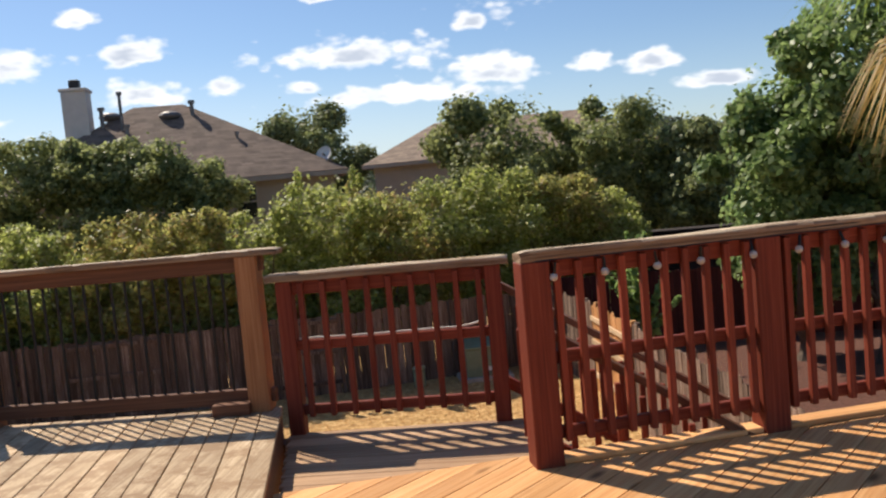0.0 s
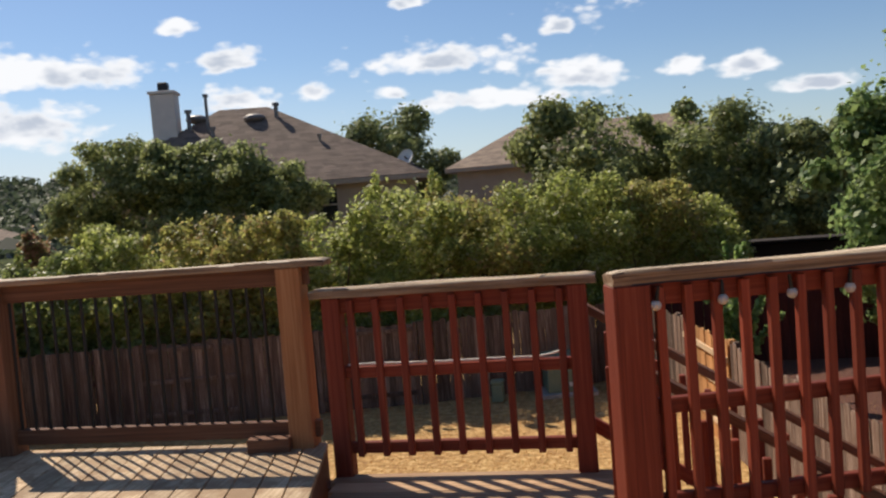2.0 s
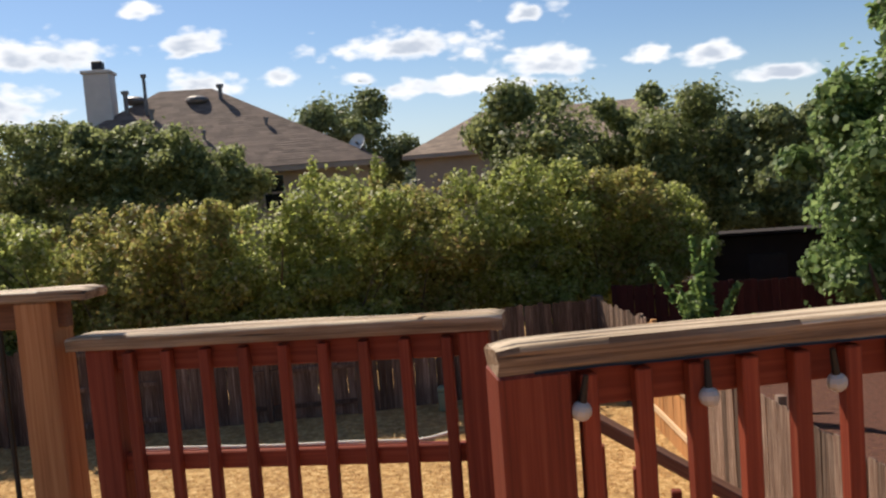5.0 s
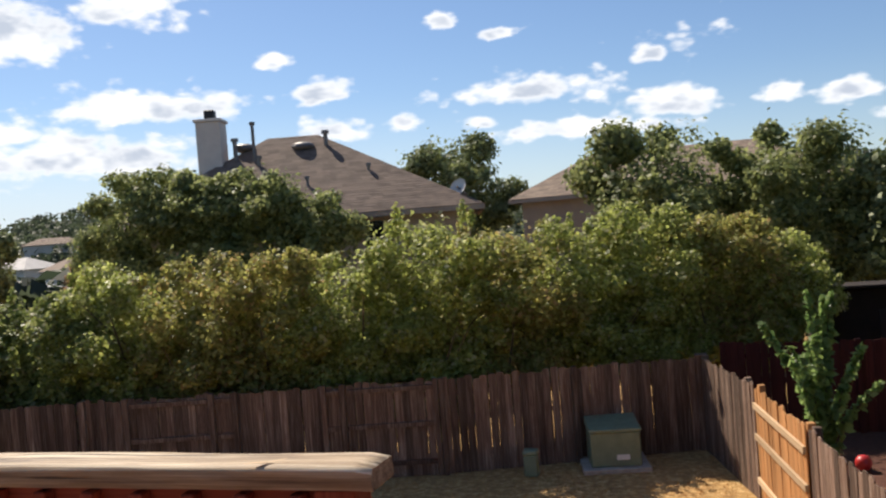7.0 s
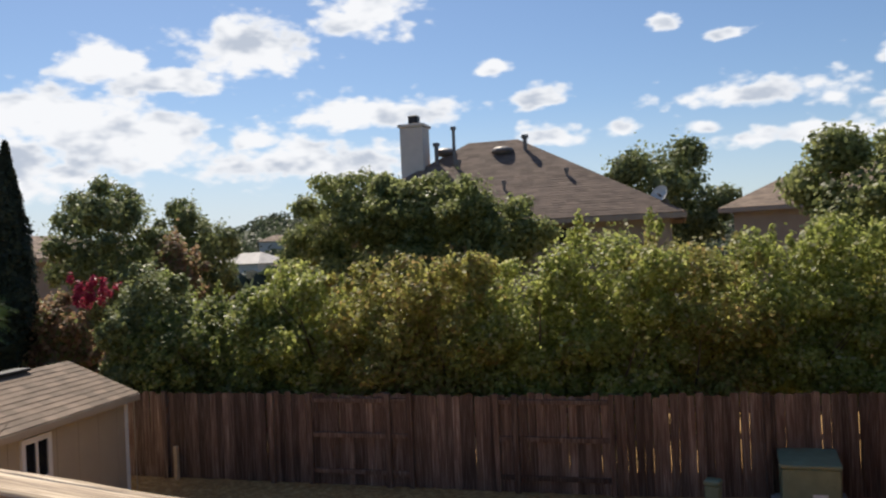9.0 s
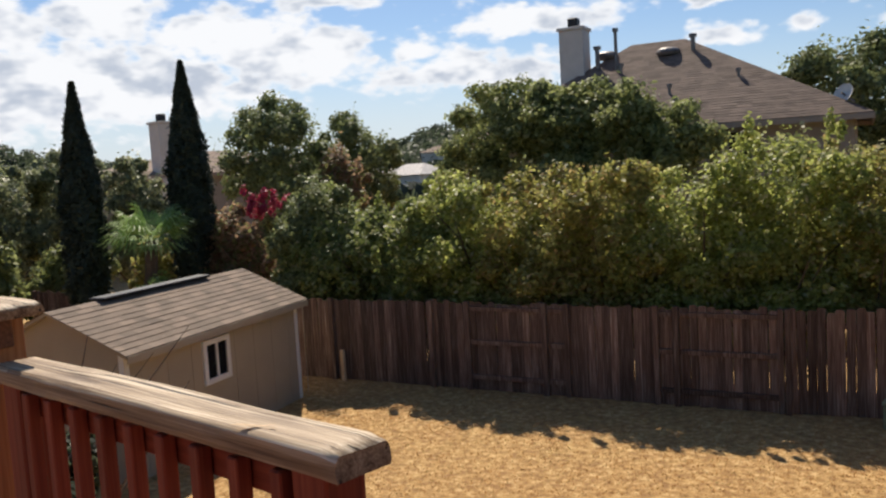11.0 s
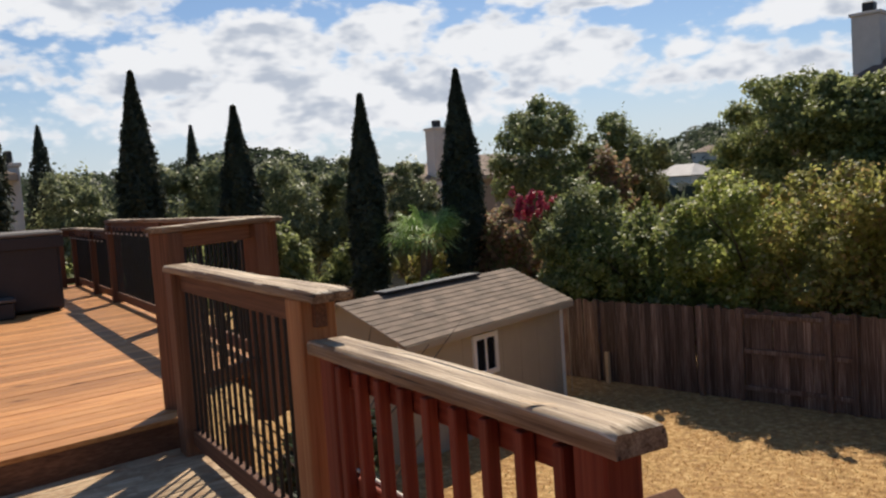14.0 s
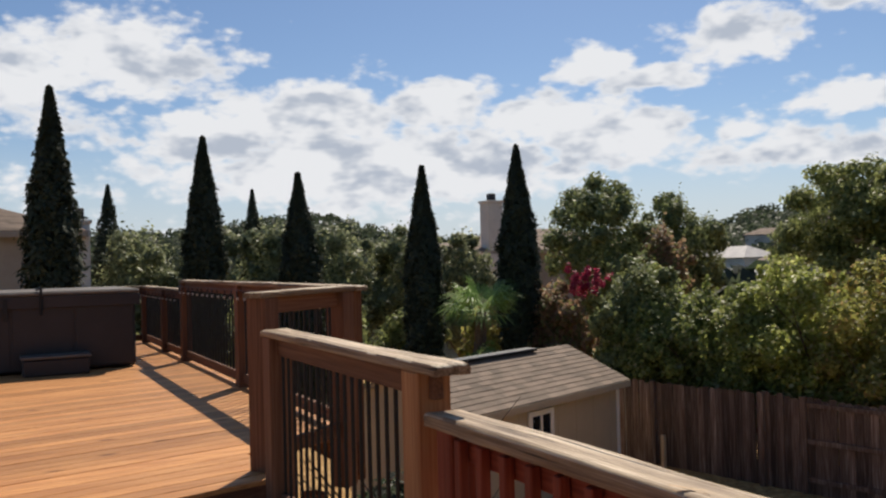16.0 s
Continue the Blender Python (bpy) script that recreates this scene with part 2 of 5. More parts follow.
M_NEWRAIL = wood("bare_fence_rail", (0.45, 0.30, 0.17), (0.62, 0.45, 0.28), (0.72, 0.56, 0.38), 0, 0.8)
M_REDF = wood("red_painted_fence", (0.05, 0.012, 0.01), (0.10, 0.024, 0.018), (0.15, 0.04, 0.03), 2, 0.8)


def plain(name, base, var=0.25, scale=4.0, rough=0.7, metal=0.0, bump=0.15, dist=0.01):
    k = Mat(name, rough, metal)
    n = k.noise(k.coords(), scale, 6, 0.6)
    f = k.noise(k.coords(), scale * 14, 3)
    lo, hi = tuple(c * (1 - var) for c in base), tuple(min(1, c * (1 + var)) for c in base)
    col = k.ramp(n, [(0.3, lo), (0.7, hi)])
    col = k.mix(0.25, col, k.ramp(f, [(0.3, lo), (0.7, hi)]))
    k.color(col)
    k.bump(f, bump, dist)
    return k.m


M_BLACK = plain("black_aluminium", (0.02, 0.02, 0.022), 0.2, 8, 0.45, 0.6)
M_TUB = plain("dark_tub_panel", (0.022, 0.016, 0.018), 0.3, 3, 0.5)
M_TUBLID = plain("tub_cover_vinyl", (0.13, 0.108, 0.088), 0.3, 5, 0.6)
M_SHED = plain("beige_shed_siding", (0.40, 0.335, 0.245), 0.06, 2, 0.75)
M_WHITE = plain("white_trim_paint", (0.78, 0.76, 0.72), 0.06, 3, 0.55)
M_STUCCO = plain("tan_house_wall", (0.36, 0.30, 0.245), 0.1, 2, 0.85)
M_BRICKW = plain("pale_chimney_wall", (0.66, 0.60, 0.55), 0.08, 3, 0.85)
M_METAL = plain("galvanised_vent", (0.20, 0.18, 0.17), 0.25, 6, 0.5, 0.5)
M_DARKCAP = plain("dark_flue_cap", (0.025, 0.025, 0.028), 0.3, 6, 0.5, 0.4)
M_DISH = plain("pale_dish", (0.62, 0.62, 0.60), 0.08, 6, 0.45)
M_BOX = plain("green_utility_paint", (0.20, 0.24, 0.15), 0.22, 5, 0.45)
M_GLASS = plain("dark_window_glass", (0.012, 0.014, 0.016), 0.2, 2, 0.08)
M_GLOBE = plain("frosted_globe", (0.42, 0.40, 0.37), 0.1, 20, 0.3)
M_ROPE = plain("pale_cord", (0.72, 0.68, 0.60), 0.1, 30, 0.8)
M_BALL = plain("red_rubber", (0.5, 0.03, 0.03), 0.15, 6, 0.4)
M_STONE = plain("pale_stone", (0.42, 0.36, 0.30), 0.3, 6, 0.9)
M_PALE = plain("pale_roof_far", (0.62, 0.58, 0.54), 0.15, 1, 0.8)
M_BARK = plain("bark", (0.11, 0.08, 0.06), 0.45, 9, 0.95, 0, 0.6, 0.03)
M_MULCH = plain("red_mulch", (0.14, 0.055, 0.035), 0.5, 12, 0.95, 0, 0.8, 0.03)


def shingle(name, base):
    k = Mat(name, 0.9)
    br = k.node("ShaderNodeTexNoise", Scale=2.6, Detail=6.0)
    k.link(k.coords((1, 1, 1), False), br.inputs["Vector"])
    g = k.t.nodes.new("ShaderNodeNewGeometry")
    lo, hi = tuple(c * 0.62 for c in base), tuple(c * 1.4 for c in base)
    tab = k.ramp(g.outputs["Random Per Island"], [(0.0, lo), (1.0, hi)])
    n = k.ramp(br.outputs[0], [(0.3, lo), (0.7, hi)])
    k.color(k.mix(0.4, tab, n))
    f = k.noise(k.coords((1, 1, 1), False), 60, 3)
    k.bump(f, 0.4, 0.01)
    return k.m


M_ROOF = shingle("brown_shingle", (0.185, 0.13, 0.10))
M_ROOF2 = shingle("tan_shingle", (0.26, 0.19, 0.14))
M_SHEDROOF = shingle("grey_brown_shingle", (0.225, 0.165, 0.12))


def leaf(name, dark, light, odd=None, odd_at=0.93, trans=0.6, rough=0.55):
    k = Mat(name, rough)
    g = k.t.nodes.new("ShaderNodeNewGeometry")
    stops = [(0.0, dark), (0.75, light)]
    if odd:
        stops = [(0.0, dark), (odd_at - 0.12, light), (odd_at, odd)]
    c = k.ramp(g.outputs["Random Per Island"], stops)
    patch = k.noise(k.coords((1, 1, 1), False), 0.55, 3)
    c = k.mix(k.ramp(patch, [(0.35, (0, 0, 0)), (0.68, (1, 1, 1))]), k.mix(0.3, c, dark), c)
    k.color(c)
    tr = k.t.nodes.new("ShaderNodeBsdfTranslucent")
    k.link(c, tr.inputs[0])
    mx = k.t.nodes.new("ShaderNodeMixShader")
    mx.inputs[0].default_value = trans
    k.link(k.b.outputs[0], mx.inputs[1])
    k.link(tr.outputs[0], mx.inputs[2])
    k.link(mx.outputs[0], k.t.nodes["Material Output"].inputs[0])
    return k.m


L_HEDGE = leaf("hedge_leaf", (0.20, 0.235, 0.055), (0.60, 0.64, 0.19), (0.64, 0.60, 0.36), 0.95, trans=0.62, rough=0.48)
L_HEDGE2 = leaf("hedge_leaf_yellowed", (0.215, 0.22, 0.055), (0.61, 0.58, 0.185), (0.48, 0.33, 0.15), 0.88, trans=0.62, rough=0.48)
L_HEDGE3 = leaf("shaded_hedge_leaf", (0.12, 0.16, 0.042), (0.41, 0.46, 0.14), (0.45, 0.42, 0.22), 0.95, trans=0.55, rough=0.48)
L_GREEN = leaf("bright_leaf", (0.11, 0.18, 0.06), (0.36, 0.46, 0.17), rough=0.4)
L_OAK = leaf("oak_leaf", (0.12, 0.15, 0.052), (0.42, 0.45, 0.18), rough=0.5)
L_OAKD = leaf("dark_oak_leaf", (0.10, 0.125, 0.05), (0.34, 0.38, 0.155), trans=0.45)
L_CYP = leaf("cypress_leaf", (0.022, 0.031, 0.019), (0.055, 0.07, 0.038), trans=0.12, rough=0.85)
L_PINK = leaf("pink_blossom", (0.30, 0.03, 0.07), (0.55, 0.08, 0.14), trans=0.4)
L_RUST = leaf("rusty_leaf", (0.22, 0.12, 0.075), (0.52, 0.36, 0.22), (0.22, 0.26, 0.09), 0.72)
L_ROW = leaf("grey_green_leaf", (0.11, 0.13, 0.065), (0.42, 0.45, 0.235), trans=0.5, rough=0.45)
L_PALM = leaf("palm_frond", (0.12, 0.22, 0.05), (0.32, 0.48, 0.13), trans=0.4)
L_DRY = leaf("dry_palm_frond", (0.30, 0.20, 0.07), (0.52, 0.38, 0.15), trans=0.4)
L_FAR = leaf("far_tree_and_shade_leaf", (0.035, 0.05, 0.03), (0.09, 0.11, 0.065))
L_SHOOT = leaf("fresh_shoot_leaf", (0.09, 0.16, 0.045), (0.40, 0.53, 0.17), rough=0.45)
L_GRASS = leaf("dry_grass", (0.42, 0.20, 0.065), (0.70, 0.42, 0.15), (0.38, 0.30, 0.10), 0.9, trans=0.3, rough=0.8)

# ---- mesh helpers ----


def mesh_from(name, verts, faces, mat):
    me = bpy.data.meshes.new(name)
    me.from_pydata(verts, [], faces)
    me.materials.append(mat)
    me.update()
    return me


def finish(bm, name, mat, bevel=0.0):
    if bevel:
        bmesh.ops.bevel(bm, geom=bm.edges[:], offset=bevel, segments=1, affect="EDGES")
    me = bpy.data.meshes.new(name)
    bmesh.ops.recalc_face_normals(bm, faces=bm.faces[:])
    bm.to_mesh(me)
    bm.free()
    me.materials.append(mat)
    return me


def put(name, me, parent=None, m=None, label=""):
    ob = new(name, me)
    if parent is not None:
        ob.parent = parent
    if m is not None:
        ob.matrix_basis = m
    if label:
        ob["label"] = label
    return ob


def part(name, bm, mat, parent, label="", bevel=0.0, m=None):
    return put(name, finish(bm, name, mat, bevel), parent, m, label)


def cube(bm, x0, x1, y0, y1, z0, z1, m=None):
    r = bmesh.ops.create_cube(bm, size=1.0, matrix=Matrix.Translation(((x0 + x1) / 2, (y0 + y1) / 2, (z0 + z1) / 2)) @ Matrix.Diagonal((x1 - x0, y1 - y0, z1 - z0, 1)))
    if m is not None:
        bmesh.ops.transform(bm, matrix=m, verts=r["verts"])
    return r["verts"]


def block(name, dims, mat, parent, m=None, bevel=0.004, label=""):
    """A box part centred in x and y, standing on z = 0 of its own pose."""
    bm = bmesh.new()
    cube(bm, -dims[0] / 2, dims[0] / 2, -dims[1] / 2, dims[1] / 2, 0, dims[2])
    return part(name, bm, mat, parent, label, bevel, m)


def slab(name, x0, x1, y0, y1, z0, z1, mat, parent, bevel=0.004, label=""):
    return block(name, (x1 - x0, y1 - y0, z1 - z0), mat, parent, pose((x0 + x1) / 2, (y0 + y1) / 2, z0), bevel, label)


def empty(name, x=0, y=0, z=0, rz=0):
    e = new(name)
    e.empty_display_size = 0.1
    e.matrix_basis = pose(x, y, z, 0, 0, rz)
    return e


def along(a, b):
    """A pose at a whose x axis points to b, with z as near to up as can be."""
    d = (Vector(b) - Vector(a)).normalized()
    y = Vector((0, 0, 1)).cross(d).normalized()
    z = d.cross(y)
    m = Matrix((d, y, z)).transposed().to_4x4()
    m.translation = a
    return m


def beam(name, a, b, w, h, mat, parent, bevel=0.004, label=""):
    """A straight timber from a to b (centre of its underside), w wide and h high."""
    n = (Vector(b) - Vector(a)).length
    bm = bmesh.new()
    cube(bm, 0, n, -w / 2, w / 2, 0, h)
    return part(name, bm, mat, parent, label, bevel, along(a, b))


def worn_cap(name, a, b, w, h, mat, parent, seed, rough=0.006, label=""):
    """A weathered rail cap: flat top with lengthwise furrows, eased and splintered edges, sawn ends."""
    rng = random.Random(seed)
    n = (Vector(b) - Vector(a)).length
    cuts = max(8, int(n / 0.045))
    bm = bmesh.new()
    k_top = 13
    ease = h * 0.2
    prof = [(-w * 0.485, 0.0, 0.2), (w * 0.485, 0.0, 0.2), (w / 2, h * 0.22, 0.4), (w / 2, h * 0.5, 0.6), (w / 2 - 0.001, h - ease, 0.9)]
    prof += [((w / 2 - ease * 0.8) * (1 - 2 * i / (k_top - 1)), h, 1.0) for i in range(k_top)]
    prof += [(-w / 2 + 0.001, h - ease, 0.9), (-w / 2, h * 0.5, 0.6), (-w / 2, h * 0.22, 0.4)]
    furrow = [rng.uniform(0, 60) for _ in prof]
    rings = []
    for i in range(cuts + 1):
        x = n * i / cuts
        end = 0.007 if i in (0, cuts) else 0.0
        ring = []
        for (y, z, f), ph in zip(prof, furrow):
            wave = noise.noise(Vector((x * 1.7 + seed, y * 6, 0.3))) * rough * 0.8
            cut = min(0.0, noise.noise(Vector((x * 2.6, ph, 0.7)))) * rough * 0.55
            side = noise.noise(Vector((x * 7.0, ph, 2.7))) * rough * 0.35
            yy = y * (1 - end * 5 * f) + (side if abs(y) > w * 0.4 else 0)
            ring.append(bm.verts.new((x + (rng.uniform(-1, 1) * 0.003), yy, z + f * (wave + cut) - end * f)))
        rings.append(ring)
    k = len(prof)
    for r0, r1 in zip(rings, rings[1:]):
        for i in range(k):
            bm.faces.new((r0[i], r0[(i + 1) % k], r1[(i + 1) % k], r1[i]))
    bm.faces.new(rings[0])
    bm.faces.new(rings[-1][::-1])
    bmesh.ops.recalc_face_normals(bm, faces=bm.faces[:])
    ob = part(name, bm, mat, parent, label, 0, along(a, b))
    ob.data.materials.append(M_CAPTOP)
    # upward faces take the paler material: wear and sunlight painted together
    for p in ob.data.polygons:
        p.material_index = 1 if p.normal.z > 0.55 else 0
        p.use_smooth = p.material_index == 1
    return ob


def tube_rings(verts, faces, pts, radii, sides=7):
    base = len(verts)
    for p, r in zip(pts, radii):
        for i in range(sides):
            a = 2 * math.pi * i / sides
            verts.append((p[0] + r * math.cos(a), p[1] + r * math.sin(a), p[2]))
    for k in range(len(pts) - 1):
        for i in range(sides):
            j = (i + 1) % sides
            faces.append((base + k * sides + i, base + k * sides + j, base + (k + 1) * sides + j, base + (k + 1) * sides + i))


def leaves_mesh(name, pos, nrm, size, mat, rng, stretch=1.6):
    """One small folded rhombic leaf at each place, facing about along its normal."""
    n = len(pos)
    nrm = nrm + rng.normal(0, 0.7, (n, 3)) + np.array((0, 0, 0.45))
    nrm /= np.linalg.norm(nrm, axis=1)[:, None] + 1e-9
    u = np.cross(nrm, rng.normal(0, 1, (n, 3)))
    u /= np.linalg.norm(u, axis=1)[:, None] + 1e-9
    v = np.cross(nrm, u)
    s = size * rng.uniform(0.6, 1.4, n)[:, None]
    v4 = np.stack([pos - u * s * stretch / 2, pos + v * s / 2 + nrm * s * 0.12, pos + u * s * stretch / 2, pos - v * s / 2 + nrm * s * 0.12], 1).reshape(-1, 3)
    me = bpy.data.meshes.new(name)
    me.vertices.add(4 * n)
    me.vertices.foreach_set("co", v4.astype(np.float32).ravel())
    me.loops.add(4 * n)
    me.loops.foreach_set("vertex_index", np.arange(4 * n, dtype=np.int32))
    me.polygons.add(n)
    me.polygons.foreach_set("loop_start", np.arange(0, 4 * n, 4, dtype=np.int32))
    me.materials.append(mat)
    me.update(calc_edges=True)
    return me


def crown_points(blobs, n, rng, lump=0.28):
    """Places and outward normals of leaves on and in uneven balls (x, y, z, rx, ry, rz)."""
    b = np.array(blobs, float)
    area = (b[:, 3] * b[:, 4] + b[:, 4] * b[:, 5] + b[:, 3] * b[:, 5])
    area = area ** 0.92
    k = rng.choice(len(b), n, p=area / area.sum())
    d = rng.normal(0, 1, (n, 3))
    d /= np.linalg.norm(d, axis=1)[:, None]
    f = np.zeros(n)
    for fr, am, ph in ((3.1, 1.0, 0.3), (5.7, 0.8, 1.9), (9.3, 0.6, 4.1)):
        f += am * np.sin(fr * d[:, 0] + ph + k * 1.7) * np.sin(fr * d[:, 1] + ph * 2 + k) * np.sin(fr * d[:, 2] * 1.3 + ph * 3 + k * 0.6)
    r = (rng.uniform(0, 1, n) ** 0.28) * (1 + lump * f) * (1 + rng.normal(0, 0.065, n))
    return b[k, :3] + d * b[k, 3:] * r[:, None], d


def trunk_mesh(name, base, height, r, rng, limbs=5, spread=1.5):
    verts, faces = [], []
    bx, by, bz = base
    pts = [(bx + 0.05 * math.sin(i * 1.3) * i, by + 0.04 * math.cos(i) * i, bz + height * i / 6) for i in range(7)]
    tube_rings(verts, faces, pts, [r * (1.35 if i == 0 else 1 - 0.09 * i) for i in range(7)], 8)
    for i in range(limbs):
        a = rng.uniform(0, 2 * math.pi)
        s = pts[3 + i % 4]
        q = [(s[0] + math.cos(a) * spread * f, s[1] + math.sin(a) * spread * f, s[2] + spread * 0.9 * f + 0.2 * f * f) for f in (0, 0.35, 0.7, 1.0)]
        tube_rings(verts, faces, q, [r * 0.5, r * 0.38, r * 0.25, r * 0.1], 6)
    return mesh_from(name, verts, faces, M_BARK)


def tree(name, label, category, base, blobs, n, size, mat, seed, trunk_r=0.14, trunk_h=None, group="", extra=()):
    """A tree or shrub: trunk with limbs and a crown of leaves. extra: (blobs, n, size, material, part name)."""
    rng = np.random.default_rng(seed)
    e = empty(name, *base)
    tagged(e, label, category, group)
    inv = Matrix.Translation(base).inverted()
    lo = min(b[2] for b in blobs)
    put("trunk", trunk_mesh("trunk", (0, 0, -0.05), trunk_h or max(0.5, lo - base[2] + 0.4), trunk_r, rng), e)
    off = np.array(base)
    p, d = crown_points(blobs, n, rng)
    put("crown", leaves_mesh("crown", p - off, d, size, mat, rng), e)
    for xb, xn, xs, xm, nm in extra:
        p, d = crown_points(xb, xn, rng)
        put(nm, leaves_mesh(nm, p - off, d, xs, xm, rng), e)
    return e


def blobs_round(cx, cy, zlow, ztop, rx, ry, n, rng, sprigs=0):
    """An uneven crown: a core, many clumps of leaves standing out of it, and sprigs on its upper side."""
    H = ztop - zlow
    out = [(cx, cy, (zlow + ztop) / 2, rx * 0.7, ry * 0.7, H * 0.4)]
    for i in range(n):
        a, h = rng.uniform(0, 2 * math.pi), rng.uniform(0, 1)
        f = math.sqrt(max(0.05, 1 - (2 * h - 1) ** 2 * 0.9))
        r = rng.uniform(0.11, 0.27)
        q = rng.uniform(0.66, 0.9)
        out.append((cx + math.cos(a) * rx * f * q, cy + math.sin(a) * ry * f * q, zlow + H * (0.1 + 0.8 * h), rx * r, ry * r, min(rx * r * 0.85, H * r * 0.6)))
    for i in range(sprigs):
        a, h = rng.uniform(0, 2 * math.pi), rng.uniform(0.55, 0.97)
        f = math.sqrt(max(0.05, 1 - (2 * h - 1) ** 2 * 0.9))
        out.append((cx + math.cos(a) * rx * f * 0.92, cy + math.sin(a) * ry * f * 0.92, zlow + H * (0.12 + 0.84 * h), rx * 0.05, ry * 0.05, rng.uniform(0.12, 0.28)))
    return out


# ---- ground ----
G = -2.85


def ground_height(x, y):
    d = math.hypot(x, y)
    z = G
    if d > 45:
        f = min(1, (d - 45) / 45)
        z -= 7 * f * f * (3 - 2 * f)
    if d > 90:
        f = min(1, (d - 90) / 320)
        z += (25 + 6 * math.sin(math.atan2(y, x) * 9 + 1.0) + 3 * math.sin(math.atan2(y, x) * 23)) * f
    return z


def build_ground():
    k = Mat("dry_lawn", 0.95)
    v = k.coords((1, 1, 1), False)
    a, b, c = k.noise(v, 0.35, 5), k.noise(v, 3.0, 5, 0.65), k.noise(v, 45, 4)
    col = k.ramp(a, [(0.35, (0.50, 0.235, 0.07)), (0.55, (0.60, 0.34, 0.12)), (0.72, (0.38, 0.26, 0.085))])
    col = k.mix(k.ramp(b, [(0.42, (0, 0, 0)), (0.66, (1, 1, 1))]), col, (0.44, 0.20, 0.068))
    col = k.mix(0.35, col, k.ramp(c, [(0.3, (0.16, 0.09, 0.03)), (0.7, (0.66, 0.46, 0.2))]))
    ln = k.node("ShaderNodeVectorMath")
    ln.operation = "LENGTH"
    k.link(v, ln.inputs[0])
    far = k.t.nodes.new("ShaderNodeMapRange")
    far.inputs[1].default_value, far.inputs[2].default_value = 34.0, 60.0
    k.link(ln.outputs["Value"], far.inputs[0])
    woods = k.ramp(k.noise(v, 0.12, 8, 0.7), [(0.35, (0.03, 0.045, 0.02)), (0.7, (0.10, 0.115, 0.055))])
    tuft = k.noise(v, 8.5, 3, 0.6)
    col = k.mix(0.55, col, k.ramp(tuft, [(0.36, (0.19, 0.10, 0.032)), (0.52, (0.48, 0.30, 0.105)), (0.68, (0.80, 0.58, 0.28))]))
    k.color(k.mix(far.outputs[0], col, woods))
    k.bump(c, 0.6, 0.03)
    radii = [0, 4, 8, 12, 16, 20, 25, 30, 36, 45, 55, 70, 90, 115, 150, 190, 230, 270, 310, 350, 400, 600, 1000, 2000, 4000]
    na = 96
    verts, faces = [(0, 0, ground_height(0, 0))], []
    for r in radii[1:]:
        for i in range(na):
            t = 2 * math.pi * i / na
            x, y = r * math.cos(t), r * math.sin(t)
            verts.append((x, y, ground_height(x, y)))
    for i in range(na):
        faces.append((0, 1 + i, 1 + (i + 1) % na))
    for j in range(len(radii) - 2):
        o = 1 + j * na
        for i in range(na):
            q = (i + 1) % na
            faces.append((o + i, o + na + i, o + na + q, o + q))
    g = put("ground", mesh_from("ground", verts, faces, k.m))
    for p in g.data.polygons:
        p.use_smooth = True
    tagged(g, "dry golden lawn sloping off to wooded hills", "ground", kind="structure")


build_ground()

# line of the back fence, and a point on it
FA, FB = Vector((-19.5, 13.3)), Vector((2.15, 18.6))
FDIR = (FB - FA).normalized()
FNOR = Vector((-FDIR.y, FDIR.x))


def build_grass():
    rng = np.random.default_rng(5)
    n = 110000
    x, y = rng.uniform(-13, 6, n), rng.uniform(5.5, 19, n)
    keep = (FA.x - x) * FNOR.x + (FA.y - y) * FNOR.y > 0.1
    x, y = x[keep], y[keep]
    n = len(x)
    h = rng.uniform(0.008, 0.028, n)
    a = rng.uniform(0, 2 * np.pi, n)
    w = 0.014
    p0 = np.stack([x - w * np.cos(a), y - w * np.sin(a), np.full(n, G - 0.01)], 1)
    p1 = np.stack([x + w * np.cos(a), y + w * np.sin(a), np.full(n, G - 0.01)], 1)
    p2 = np.stack([x + rng.normal(0, 0.025, n), y + rng.normal(0, 0.025, n), G + h], 1)
    v = np.stack([p0, p1, p2], 1).reshape(-1, 3)
    me = bpy.data.meshes.new("lawn_grass")
    me.vertices.add(3 * n)
    me.vertices.foreach_set("co", v.astype(np.float32).ravel())
    me.loops.add(3 * n)
    me.loops.foreach_set("vertex_index", np.arange(3 * n, dtype=np.int32))
    me.polygons.add(n)
    me.polygons.foreach_set("loop_start", np.arange(0, 3 * n, 3, dtype=np.int32))
    me.materials.append(L_GRASS)
    me.update(calc_edges=True)
    tagged(put("lawn_grass", me), "short dry straw-coloured grass blades", "grass", kind="stuff")


build_grass()

# ---- deck ----
SL = 0.22  # the boards lean this much in x for each metre in y
Z_MAIN, Z_LAND, Z_GREY, Z_RAISED = -0.02, -0.08, 0.09, 0.26
STEP_X, GREY_X = -2.24, -0.12  # edges at y = 4.5
RAIL_Y = 4.53


def board(name, x, y0, y1, w, z, t, mat, parent, rng):
    """A deck board along the slanting y axis whose left edge at y = 4.5 is x; its top lies at z."""
    bm = bmesh.new()
    g = 0.0035
    dz = rng.uniform(-0.0015, 0.0015)
    xs = lambda y, o: x + o - SL * (y - 4.5)
    vs = [bm.verts.new((xs(y, o), y, zz)) for zz in (z - t, z + dz) for (y, o) in ((y0, g), (y0, w - g), (y1, w - g), (y1, g))]
    for f in ((0, 3, 2, 1), (4, 5, 6, 7), (0, 1, 5, 4), (1, 2, 6, 5), (2, 3, 7, 6), (3, 0, 4, 7)):
        bm.faces.new([vs[i] for i in f])
    return part(name, bm, mat, parent, "", 0.003)


